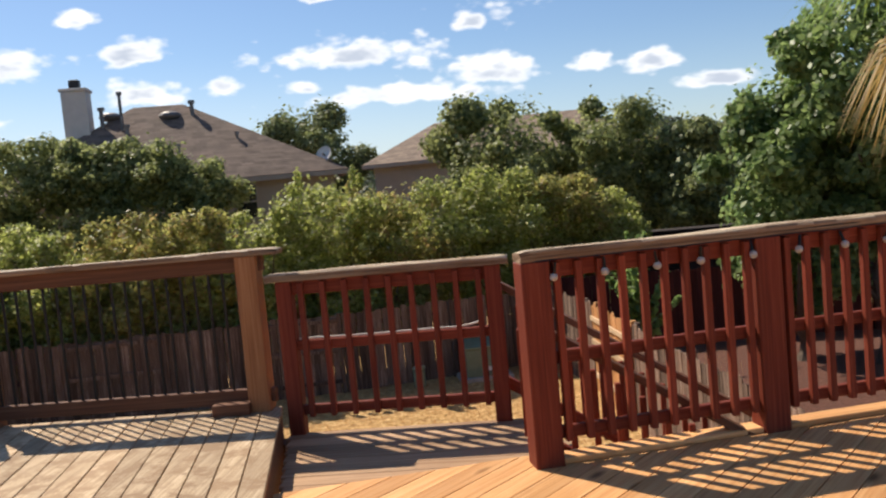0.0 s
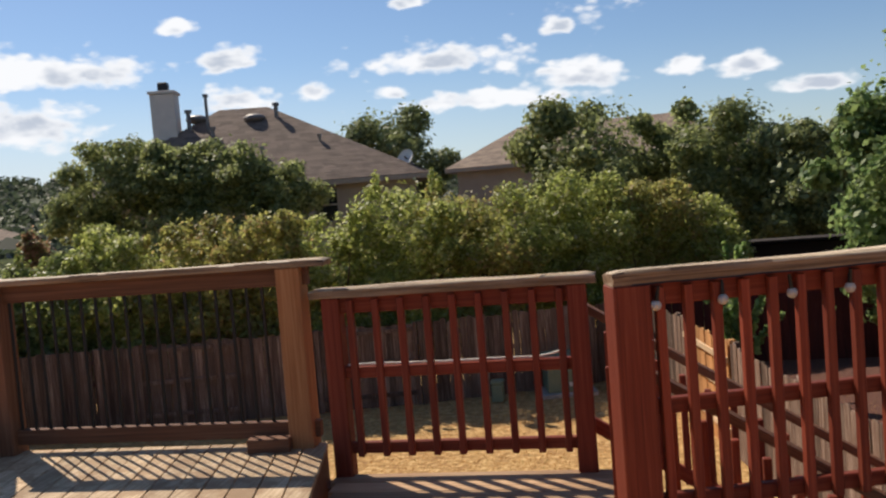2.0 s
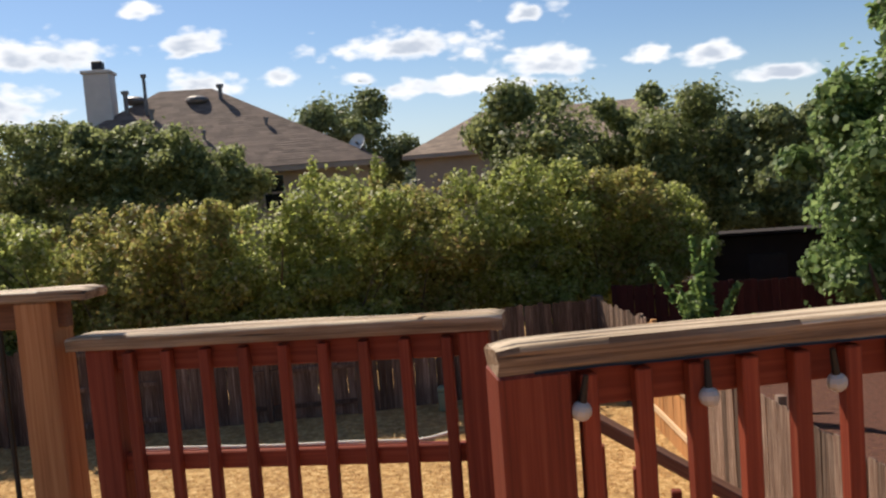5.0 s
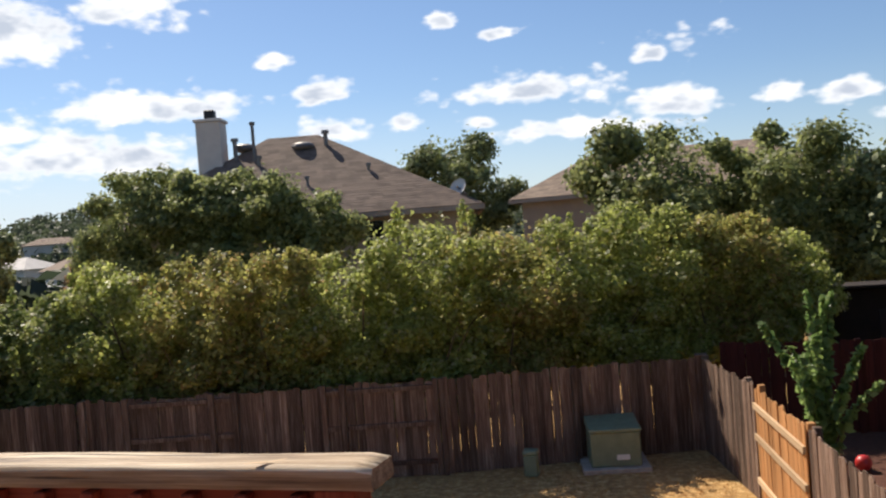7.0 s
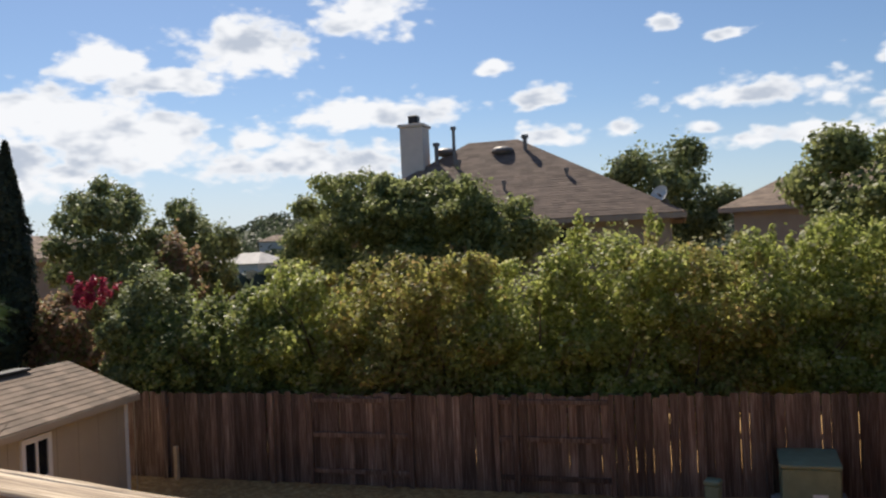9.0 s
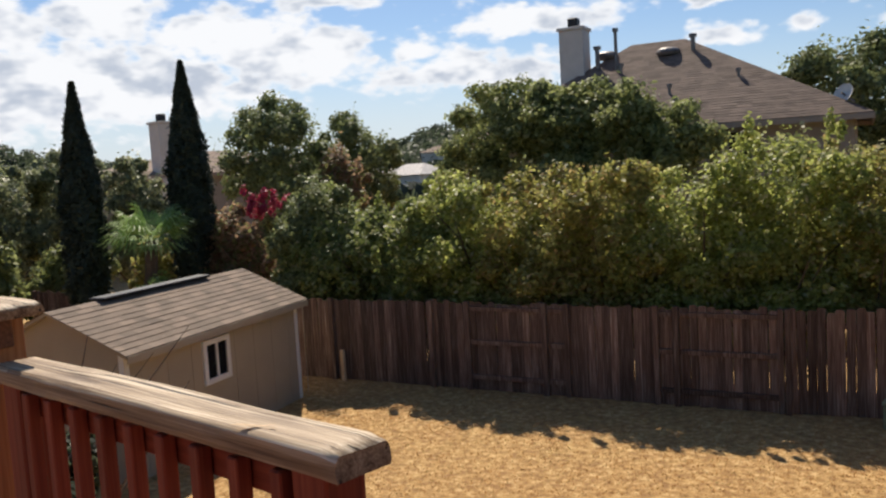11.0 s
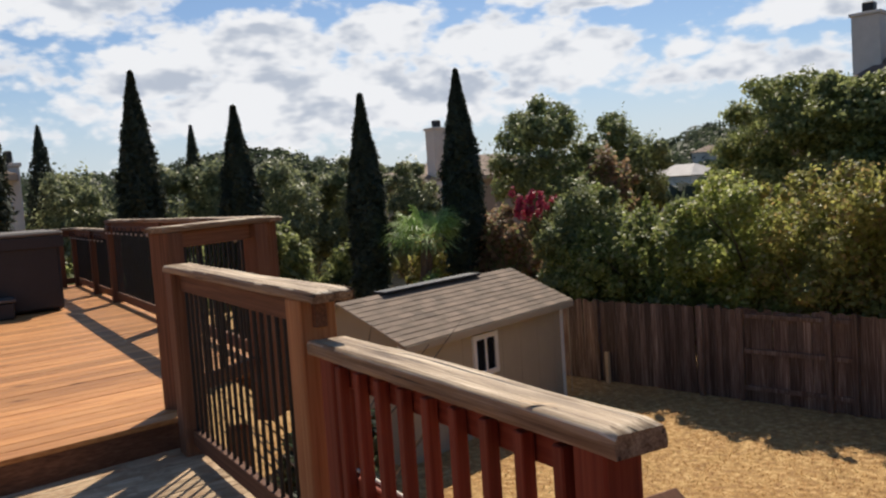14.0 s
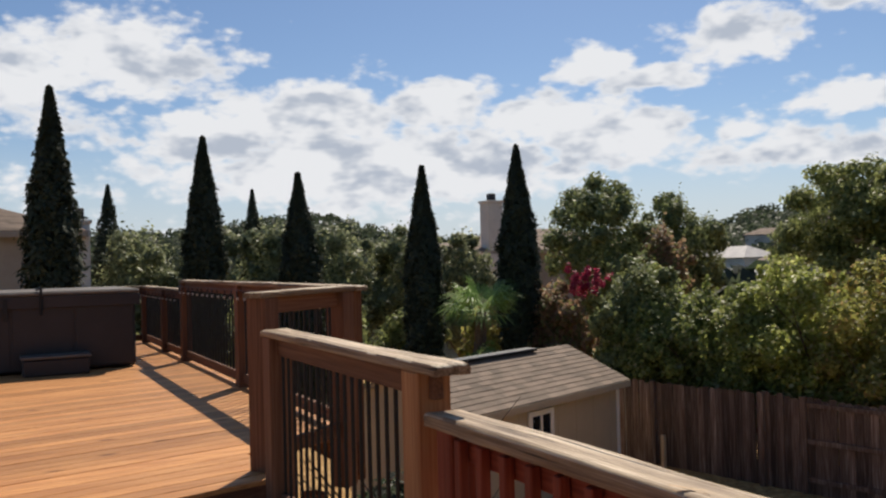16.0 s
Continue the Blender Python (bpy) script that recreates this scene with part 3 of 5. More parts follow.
def build_floors():
    rng = random.Random(3)
    grey = empty("floor_grey", -1, 4, 0)
    grey.matrix_basis = Matrix()
    tagged(grey, "weathered grey-brown deck boards, one step up", "deck", kind="structure")
    x = STEP_X
    while x < GREY_X - 0.02:
        w = min(0.142, GREY_X - x)
        board("plank", x, -2.5, RAIL_Y + 0.05, w, Z_GREY, 0.03, M_GREY, grey, rng)
        x += 0.142
    bm = bmesh.new()
    for (x0, x1) in ((GREY_X - 0.045, GREY_X - 0.01),):
        vs = [bm.verts.new((xx - SL * (y - 4.5), y, z)) for z in (-0.2, Z_GREY - 0.032) for (xx, y) in ((x0, -2.5), (x1, -2.5), (x1, RAIL_Y + 0.05), (x0, RAIL_Y + 0.05))]
        for f in ((0, 3, 2, 1), (4, 5, 6, 7), (0, 1, 5, 4), (1, 2, 6, 5), (2, 3, 7, 6), (3, 0, 4, 7)):
            bm.faces.new([vs[i] for i in f])
    part("fascia", bm, M_BROWN[1], grey, "brown riser board")
    raised = empty("floor_raised", 0, 0, 0)
    tagged(raised, "freshly stained orange deck boards, second step up", "deck", kind="structure")
    x = STEP_X - 0.142
    while x > -12.6:
        top = 5.42 if x < -3.0 else RAIL_Y + 0.05
        board("plank", x, -2.5, top, 0.142, Z_RAISED, 0.03, M_ORANGE, raised, rng)
        x -= 0.142
    bm = bmesh.new()
    x0, x1 = STEP_X - 0.05, STEP_X - 0.012
    vs = [bm.verts.new((xx - SL * (y - 4.5), y, z)) for z in (0.0, Z_RAISED - 0.032) for (xx, y) in ((x0, -2.5), (x1, -2.5), (x1, RAIL_Y + 0.02), (x0, RAIL_Y + 0.02))]
    for f in ((0, 3, 2, 1), (4, 5, 6, 7), (0, 1, 5, 4), (1, 2, 6, 5), (2, 3, 7, 6), (3, 0, 4, 7)):
        bm.faces.new([vs[i] for i in f])
    part("riser", bm, M_BROWN[1], raised, "brown timber riser below the boards")
    # main deck, boards laid askew
    main = empty("floor_main", 0, 0, 0)
    tagged(main, "stained orange-brown main deck boards laid askew", "deck", kind="structure")
    poly = [(GREY_X - SL * (-3 - 4.5), -3.0), (7.0, -3.0), (7.0, 5.14), (1.42, 3.62), (GREY_X - SL * (3.33 - 4.5) + 0.01, 3.33)]
    ang = radians(55)
    u, v = Vector((math.cos(ang), math.sin(ang))), Vector((-math.sin(ang), math.cos(ang)))
    o = -8.0
    while o < 8.0:
        bm = bmesh.new()
        c = v * o
        m = Matrix(((u.x, v.x, 0, c.x), (u.y, v.y, 0, c.y), (0, 0, 1, 0), (0, 0, 0, 1)))
        cube(bm, -12, 14, 0.0035, 0.139, Z_MAIN - 0.032, Z_MAIN + rng.uniform(-0.0015, 0.0015), m)
        for (ax, ay), (bx, by) in zip(poly, poly[1:] + poly[:1]):
            nrm = Vector((by - ay, -(bx - ax), 0))
            gm = bm.verts[:] + bm.edges[:] + bm.faces[:]
            if not gm:
                break
            r = bmesh.ops.bisect_plane(bm, geom=gm, plane_co=(ax, ay, 0), plane_no=nrm, clear_outer=True)
            ed = [e for e in bm.edges if e.is_boundary]
            if ed:
                bmesh.ops.holes_fill(bm, edges=ed)
        if len(bm.verts) > 3:
            inv = m.inverted()
            bmesh.ops.transform(bm, matrix=inv, verts=bm.verts[:])
            part("plank", bm, M_DIAG, main, "", 0, m)
        else:
            bm.free()
        o += 0.142
    bm = bmesh.new()
    low = [bm.verts.new((px, py, Z_MAIN - 0.075)) for px, py in poly]
    face = bm.faces.new(low)
    up = bmesh.ops.extrude_face_region(bm, geom=[face])
    bmesh.ops.translate(bm, verts=[g for g in up["geom"] if isinstance(g, bmesh.types.BMVert)], vec=(0, 0, 0.035))
    bmesh.ops.recalc_face_normals(bm, faces=bm.faces[:])
    part("subfloor", bm, M_BROWN[0], main, "dark boarding below the gaps")
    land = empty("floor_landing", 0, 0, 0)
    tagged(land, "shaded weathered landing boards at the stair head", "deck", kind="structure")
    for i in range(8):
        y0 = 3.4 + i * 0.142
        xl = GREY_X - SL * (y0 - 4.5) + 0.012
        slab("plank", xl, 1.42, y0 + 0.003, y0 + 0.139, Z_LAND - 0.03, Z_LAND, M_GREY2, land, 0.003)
    # frame below the decks
    under = empty("deck_frame", 0, 0, 0)
    tagged(under, "dark timber joists and posts below the deck", "deck frame", kind="structure")
    slab("beam", -12.4, 1.4, RAIL_Y - 0.02, RAIL_Y + 0.02, -0.36, Z_LAND - 0.04, M_BROWN[0], under)
    slab("beam", -12.4, -3.0, 5.36, 5.40, 0.0, 0.22, M_BROWN[0], under)
    beam("beam", (1.46, 3.59, -0.34), (7.0, 5.09, -0.34), 0.04, 0.26, M_RED[0], under)
    for px, py in ((-11.5, 5.1), (-8, 5.1), (-5, 5.1), (-3.2, 5.1), (-0.1, 4.5), (1.3, 4.5), (4.2, 4.1), (6.5, 4.6), (6.5, -2.5), (-11.5, -2.2), (-4, 0), (2, 0)):
        slab("support_post", px - 0.07, px + 0.07, py - 0.07, py + 0.07, G - 0.05, -0.12, M_BROWN[2], under)


build_floors()


def red_rail(name, label, a, b, zf, h, posts, rail_z, n_bal, seed, cap_over=(0.08, 0.08), post_w=0.12):
    """A red-stained railing from a to b on a floor at zf: cap, apron, rails, posts, square balusters."""
    e = empty(name, a[0], a[1], zf)
    e.matrix_basis = along((a[0], a[1], zf), (b[0], b[1], zf))
    tagged(e, label, "railing", "deck railings")
    n = math.hypot(b[0] - a[0], b[1] - a[1])
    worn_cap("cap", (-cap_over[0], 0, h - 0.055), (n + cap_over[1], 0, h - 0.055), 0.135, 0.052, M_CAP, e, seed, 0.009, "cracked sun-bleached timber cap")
    slab("apron", 0.02, n - 0.025, -0.018, 0.018, h - 0.145, h - 0.057, M_RED[0], e)
    for px in posts:
        slab("post", px - post_w / 2, px + post_w / 2, -post_w / 2, post_w / 2, -0.28, h - 0.056, M_RED[2], e, 0.006)
    for z in rail_z:
        slab("rail", 0.02, n - 0.025, -0.02, 0.02, z, z + 0.062, M_RED[0], e, 0.005)
    for i in range(n_bal):
        x = n * (i + 1) / (n_bal + 1)
        if min(abs(x - p) for p in posts) < post_w / 2 + 0.015:
            continue
        slab("baluster", x - 0.018, x + 0.018, -0.058, -0.021, rail_z[0] - 0.008, h - 0.07, M_RED[2], e, 0.004)
    return e


def black_rail(name, label, a, b, zf, h, posts, n_bal, seed, low=0.05, post_mat=None, cap_over=(0.1, 0.1), cap_mat=None):
    """A timber railing with thin black round balusters."""
    e = empty(name, a[0], a[1], zf)
    e.matrix_basis = along((a[0], a[1], zf), (b[0], b[1], zf))
    tagged(e, label, "railing", "deck railings")
    n = math.hypot(b[0] - a[0], b[1] - a[1])
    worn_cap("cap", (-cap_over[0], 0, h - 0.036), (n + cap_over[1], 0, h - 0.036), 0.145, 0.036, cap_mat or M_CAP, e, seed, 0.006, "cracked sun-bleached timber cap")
    slab("top_rail", 0, n, -0.022, 0.022, h - 0.135, h - 0.038, M_BROWN[0], e)
    slab("bottom_rail", 0, n, -0.022, 0.022, low, low + 0.09, M_BROWN[0], e)
    for k, px in enumerate(posts):
        slab("post", px - 0.068, px + 0.068, -0.068, 0.068, -0.3, h - 0.037, (post_mat or (M_CEDAR if k else M_BROWN))[2], e, 0.006)
    bm = bmesh.new()
    bmesh.ops.create_cone(bm, cap_ends=True, segments=8, radius1=0.0095, radius2=0.0095, depth=h - 0.14 - low - 0.06, matrix=Matrix.Translation((0, 0, (h - 0.15 + low + 0.09) / 2)))
    me = finish(bm, "baluster", M_BLACK)
    for i in range(n_bal):
        x = n * (i + 1) / (n_bal + 1)
        if min(abs(x - p) for p in posts) < 0.08:
            continue
        put("baluster", me, e, pose(x, 0, 0))
    return e


red_rail("railing", "red-stained railing with worn grey cap at the stair head", (-0.06, RAIL_Y), (1.33, RAIL_Y), Z_LAND, 1.035, [0.03, 1.34], [0.12, 0.535], 9, 1, (0.08, 0.05), 0.1)
black_rail("railing", "cedar railing with thin black balusters beside the grey boards", (-2.08, RAIL_Y), (-0.15, RAIL_Y), Z_GREY, 1.025, [0.0, 1.83], 20, 2, cap_over=(0.1, 0.11))
RP0, RP1 = (1.505, 3.475), (6.51, 4.874)
red_rail("railing", "long red-stained railing along the main deck", RP0, RP1, Z_MAIN, 1.075, [0.0, 1.24, 2.6, 3.9, 5.1], [0.12, 0.5], 45, 3, (0.07, 0.05), 0.145)
sill = empty("sill_board", RP0[0], RP0[1], Z_MAIN)
sill.matrix_basis = along((RP0[0], RP0[1], Z_MAIN), (RP1[0], RP1[1], Z_MAIN))
tagged(sill, "pale timber edging laid between the red posts", "edging")
for x0, x1 in ((0.075, 1.165), (1.315, 2.525), (2.675, 3.825), (3.975, 5.025)):
    slab("board", x0, x1, -0.05, 0.07, 0.0, 0.03, M_DIAG, sill, 0.005)
black_rail("railing", "short brown railing with black balusters turning outward", (-2.47, RAIL_Y + 0.03), (-3.05, 5.36), Z_RAISED, 1.06, [0.0, 0.84], 6, 4, post_mat=M_BROWN)
black_rail("railing", "brown railing with black balusters on the raised deck", (-8.95, 5.36), (-3.05, 5.36), Z_RAISED, 1.06, [0.03, 2.9, 5.85], 44, 5, post_mat=M_BROWN)
black_rail("railing", "lower brown railing with black balusters behind the tub", (-12.3, 5.36), (-9.05, 5.36), Z_RAISED, 0.94, [0.03, 1.9], 26, 6, post_mat=M_BROWN)
black_rail("railing", "brown railing with black balusters at the deck's far end", (-12.3, 1.0), (-12.3, 5.3), Z_RAISED, 0.94, [0.03, 2.0, 4.1], 32, 7, post_mat=M_BROWN, cap_mat=M_CAP)


def build_tub():
    e = empty("hot_tub", -9.7, 3.65, Z_RAISED)
    tagged(e, "dark hot tub with a tan vinyl cover", "hot tub")
    block("cabinet", (2.0, 2.1, 0.9), M_TUB, e, pose(0, 0, 0.02), 0.03)
    for sy in (-0.69, 0.0, 0.69):
        block("panel", (0.014, 0.66, 0.74), M_TUB, e, pose(1.004, sy, 0.06), 0.004)
    block("cover", (2.1, 2.2, 0.055), M_TUBLID, e, pose(0, 0, 0.922), 0.02, "tan vinyl cover")
    skirt = bmesh.new()
    for (x0, x1, y0, y1) in ((1.03, 1.055, -1.1, 1.1), (-1.03, 1.03, 1.075, 1.1)):
        cube(skirt, x0, x1, y0, y1, 0.78, 0.922)
    part("cover_skirt", skirt, M_TUB, e, "dark hanging edge of the cover", 0.004)
    step = block("step", (0.34, 0.72, 0.2), M_TUB, e, pose(1.19, 0.12, 0.0), 0.02)
    block("tread", (0.36, 0.76, 0.035), M_TUBLID, step, pose(0, 0, 0.2), 0.01, "paler step tread")
    arm = bmesh.new()
    for p, q in (((1.08, -0.02, 0.70), (1.09, -0.02, 1.02)), ((1.09, -0.02, 1.02), (0.9, -0.06, 1.0))):
        d = Vector(q) - Vector(p)
        m = d.to_track_quat("Z", "Y").to_matrix().to_4x4()
        m.translation = (Vector(p) + Vector(q)) / 2
        bmesh.ops.create_cone(arm, cap_ends=True, segments=8, radius1=0.016, radius2=0.016, depth=d.length, matrix=m)
    part("cover_lifter", arm, M_BLACK, e, "bent black metal lifter arm")
    block("strap", (0.012, 0.05, 0.26), M_BLACK, e, pose(1.062, -0.4, 0.64), 0.002)


build_tub()


def build_stairs():
    e = empty("stairs", 1.42, 4.2, Z_LAND)
    tagged(e, "brown wooden stairs going down from the landing", "stairs")
    rise, run = 0.18, 0.27
    for i in range(7):
        slab("tread", run * i, run * i + 0.28, -0.42, 0.42, -rise * (i + 1) - 0.04, -rise * (i + 1), M_GREY2, e)
    for y in (-0.44, 0.44):
        beam("stringer", (0, y, -0.36), (run * 7, y, -0.36 - rise * 7), 0.04, 0.24, M_BROWN[0], e)
    L = run * 7
    zl = -rise * 8
    for i in range(7):
        slab("landing_board", L + 0.142 * i, L + 0.142 * i + 0.138, -0.46, 0.46, zl - 0.035, zl, M_GREY, e)
    for i in range(8):
        x0 = L + 1.0 + run * i
        slab("tread", x0, x0 + 0.28, -0.42, 0.42, zl - rise * (i + 1) - 0.04, zl - rise * (i + 1), M_GREY2, e)
    for y in (-0.44, 0.44):
        beam("stringer", (L + 1.0, y, zl - 0.3), (L + 1.0 + run * 8.4, y, G - 0.06), 0.04, 0.24, M_BROWN[0], e)
        for px, zb in ((L + 0.05, G), (L + 0.95, G), (L + 1.0 + run * 8, G)):
            top = (0.72 if px < 1 else zl + 0.95 if px < L + 1 else zl - rise * 8 + 1.0)
            slab("newel", px - 0.045, px + 0.045, y - 0.045, y + 0.045, zb, top, M_RED[2], e)
        for za, mat in ((0.76, M_BROWN[0]), (0.12, M_RED[0])):
            up = 0.13 if y > 0 else -0.03
            beam("handrail" if za > 0.5 else "lower_rail", (-up, y, za - 0.02 + up * rise / run), (L + 0.05, y, za + 0.04 - rise * 7), 0.09 if za > 0.5 else 0.04, 0.04 if za > 0.5 else 0.07, mat, e)
            beam("handrail" if za > 0.5 else "lower_rail", (L + 0.05, y, zl + za + 0.25), (L + 0.95, y, zl + za + 0.25), 0.09 if za > 0.5 else 0.04, 0.04, mat, e)
            beam("handrail" if za > 0.5 else "lower_rail", (L + 0.95, y, zl + za + 0.22), (L + 1 + run * 8, y, zl + za + 0.22 - rise * 8), 0.09 if za > 0.5 else 0.04, 0.04, mat, e)
        for i in range(0, 15):
            x = 0.0 if i == 0 else (L - 0.05) * i / 15
            z = -rise * x / run
            slab("baluster", x - 0.017, x + 0.017, y - 0.017, y + 0.017, z + 0.12, z + 0.7, M_RED[2], e)
        for i in range(1, 7):
            slab("baluster", L + 0.05 + 0.13 * i - 0.017, L + 0.05 + 0.13 * i + 0.017, y - 0.017, y + 0.017, zl + 0.3, zl + 0.9, M_RED[2], e)


build_stairs()

# ---- back garden: fences, shed, box ----


def picket_meshes(name, mat, h, w=0.138):
    out = []
    for i in range(5):
        rng = random.Random(i + 11)
        bm = bmesh.new()
        hh = h + rng.uniform(-0.03, 0.03)
        c = 0.025
        vs = [bm.verts.new((x, y, z)) for y in (-0.008, 0.008) for (x, z) in ((-w / 2, 0), (w / 2, 0), (w / 2 + rng.uniform(-.004, .004), hh - c), (w / 2 - c, hh), (-w / 2 + c, hh), (-w / 2, hh - c))]
        bm.faces.new(vs[:6])
        bm.faces.new(vs[6:][::-1])
        for k in range(6):
            bm.faces.new((vs[k], vs[6 + k], vs[6 + (k + 1) % 6], vs[(k + 1) % 6]))
        out.append(finish(bm, name, mat))
    return out


def fence(label, a, b, h, mat, seed, rails_front=False, rail_mat=None, step=0.1395, post_every=2.4, post_front=True, zoff=0.0):
    rng = random.Random(seed)
    n = math.hypot(b[0] - a[0], b[1] - a[1])
    e = empty("fence", a[0], a[1], G)
    e.matrix_basis = along((a[0], a[1], G + zoff), (b[0], b[1], G + zoff))
    tagged(e, label, "fence", "garden fences")
    ms = picket_meshes("picket", mat, h)
    for i in range(int(n / step)):
        x = (i + 0.5) * step
        put("picket", rng.choice(ms), e, pose(x, rng.uniform(-0.004, 0.004), rng.uniform(-0.03, 0.015), rng.uniform(-0.4, 0.4), rng.uniform(-0.45, 0.45), rng.uniform(-1.0, 1.0)))
    s = -0.035 if rails_front else 0.035
    for z in (0.3, h * 0.55, h - 0.32):
        slab("rail", 0, n, s - 0.02, s + 0.02, z, z + 0.09, rail_mat or mat, e)
    k = 0.0
    while k < n:
        y = -0.06 if post_front else 0.09
        slab("post", k - 0.05, k + 0.05, y - 0.045, y + 0.045, -0.1, h + 0.02, mat, e)
        k += post_every
    return e


fence("weathered brown picket fence along the back of the lawn", (-20.5, 13.1), (-2.42, 17.25), 1.72, M_FENCE, 1)
fence("weathered brown picket fence with narrow gaps in the corner", (-2.4, 17.257), (2.2, 18.93), 1.72, M_FENCE, 6, step=0.1415)
fence("weathered grey picket fence down the side", (2.08, 18.83), (2.8, 15.95), 1.72, M_FENCE, 2, post_front=False)
fence("new pale cedar picket fence section with bare rails", (2.81, 15.9), (3.2, 13.4), 1.72, M_NEWF, 3, rails_front=True, rail_mat=M_NEWRAIL, post_front=False)
fence("weathered grey picket fence down the side", (3.22, 13.3), (4.6, 5.0), 1.72, M_FENCE, 4, post_front=False)
fence("dark red painted neighbouring fence", (2.5, 20.2), (12.5, 19.6), 1.75, M_REDF, 5)


for fx in (-4.45, -8.0):
    fy = 13.1 + (fx + 20.5) * 0.2295
    panel = empty("fence_rail", 0, 0, G)
    panel.matrix_basis = along((fx, fy, G), (fx + 2.0, fy + 0.459, G))
    tagged(panel, "bare grey rails nailed across one fence panel", "fence rail", "fence rails")
    for zz in (0.22, 0.9, 1.55):
        slab("rail", 0.03, 1.98, -0.055, -0.015, zz, zz + 0.085, M_FENCE, panel)
    for px in (0.0, 2.02):
        slab("post", px - 0.06, px + 0.03, -0.075, -0.016, -0.05, 1.74, M_FENCE, panel)


corner = empty("fence_post", 2.08, 18.92, G)
tagged(corner, "weathered grey corner post between two fences", "fence post")
block("post", (0.22, 0.22, 1.8), M_FENCE, corner, pose(0, 0, -0.05), 0.01)


def build_box():
    e = empty("utility_box", 0.5, 17.85, G, 12)
    tagged(e, "green metal transformer box on a pad in the corner", "utility box")
    block("pad", (1.15, 1.05, 0.1), M_STONE, e, pose(0, 0, -0.02), 0.01, "concrete pad")
    block("body", (0.86, 0.8, 0.6), M_BOX, e, pose(0, 0, 0.08), 0.02)
    bm = bmesh.new()
    vs = cube(bm, -0.45, 0.45, -0.43, 0.43, 0.68, 0.82)
    for v in vs:
        if v.co.z > 0.77 and v.co.y < 0:
            v.co.z -= 0.08
    part("lid", bm, M_BOX, e, "", 0.015)
    block("label_plate", (0.22, 0.006, 0.09), M_WHITE, e, pose(0.12, -0.404, 0.2), 0.001, "white label plate")
    block("hinge", (0.03, 0.02, 0.1), M_BOX, e, pose(-0.33, -0.405, 0.5), 0.003)
    s = empty("utility_pedestal", -0.85, 17.2, G)
    tagged(s, "small green utility pedestal in the grass", "utility box")
    block("body", (0.24, 0.2, 0.36), M_BOX, s, None, 0.02)
    block("lid", (0.27, 0.23, 0.1), M_BOX, s, pose(0, 0, 0.36), 0.03)
    k = empty("marker_stake", -10.85, 15.18, G)
    tagged(k, "pale wooden stake standing in the lawn by the fence", "stake")
    block("stake", (0.1, 0.07, 0.68), M_NEWRAIL, k, pose(0, 0, -0.02), 0.01)


build_box()


def shingle_slope(name, p0, p1, q0, q1, mat, parent, course=0.16, tab=0.3, seed=0, thick=0.012):
    """Courses of shingle tabs between the eave p0-p1 and the ridge q0-q1, joined into one part."""
    rng = random.Random(seed)
    p0, p1, q0, q1 = (Vector(v) for v in (p0, p1, q0, q1))
    rows = max(2, int((q0 - p0).length / course))
    up = (p1 - p0).cross(q0 - p0).normalized()
    if up.z < 0:
        up = -up
    verts, faces = [], []
    for r in range(rows):
        f0, f1 = r / rows, min(1.0, (r + 1.25) / rows)
        a0, b0 = p0.lerp(q0, f0), p1.lerp(q1, f0)
        a1, b1 = p0.lerp(q0, f1), p1.lerp(q1, f1)
        n = max(1, int((b0 - a0).length / tab))
        off = 0.5 if r % 2 else 0.0
        for i in range(-1, n + 1):
            s0, s1 = min(1, max(0, (i + off) / n)), min(1, max(0, (i + 1 + off) / n))
            if s1 - s0 < 0.02 / n:
                continue
            t = thick * rng.uniform(0.8, 1.3)
            k = len(verts)
            for base, lift in ((a0.lerp(b0, s0), t), (a0.lerp(b0, s1), t), (a1.lerp(b1, s1), 0.001), (a1.lerp(b1, s0), 0.001)):
                verts.append(base + up * lift)
            for base in (a0.lerp(b0, s0), a0.lerp(b0, s1)):
                verts.append(base - up * 0.004)
            faces += [(k, k + 1, k + 2, k + 3), (k + 4, k + 5, k + 1, k)]
    ob = put(name, mesh_from(name, [tuple(v) for v in verts], faces, mat), parent)
    tagged(ob, kind="stuff")
    return ob


def prism(bm, pts, y0, y1):
    a = [bm.verts.new((x, y0, z)) for x, z in pts]
    b = [bm.verts.new((x, y1, z)) for x, z in pts]
    bm.faces.new(a)
    bm.faces.new(b[::-1])
    for i in range(len(pts)):
        j = (i + 1) % len(pts)
        bm.faces.new((a[i], b[i], b[j], a[j]))


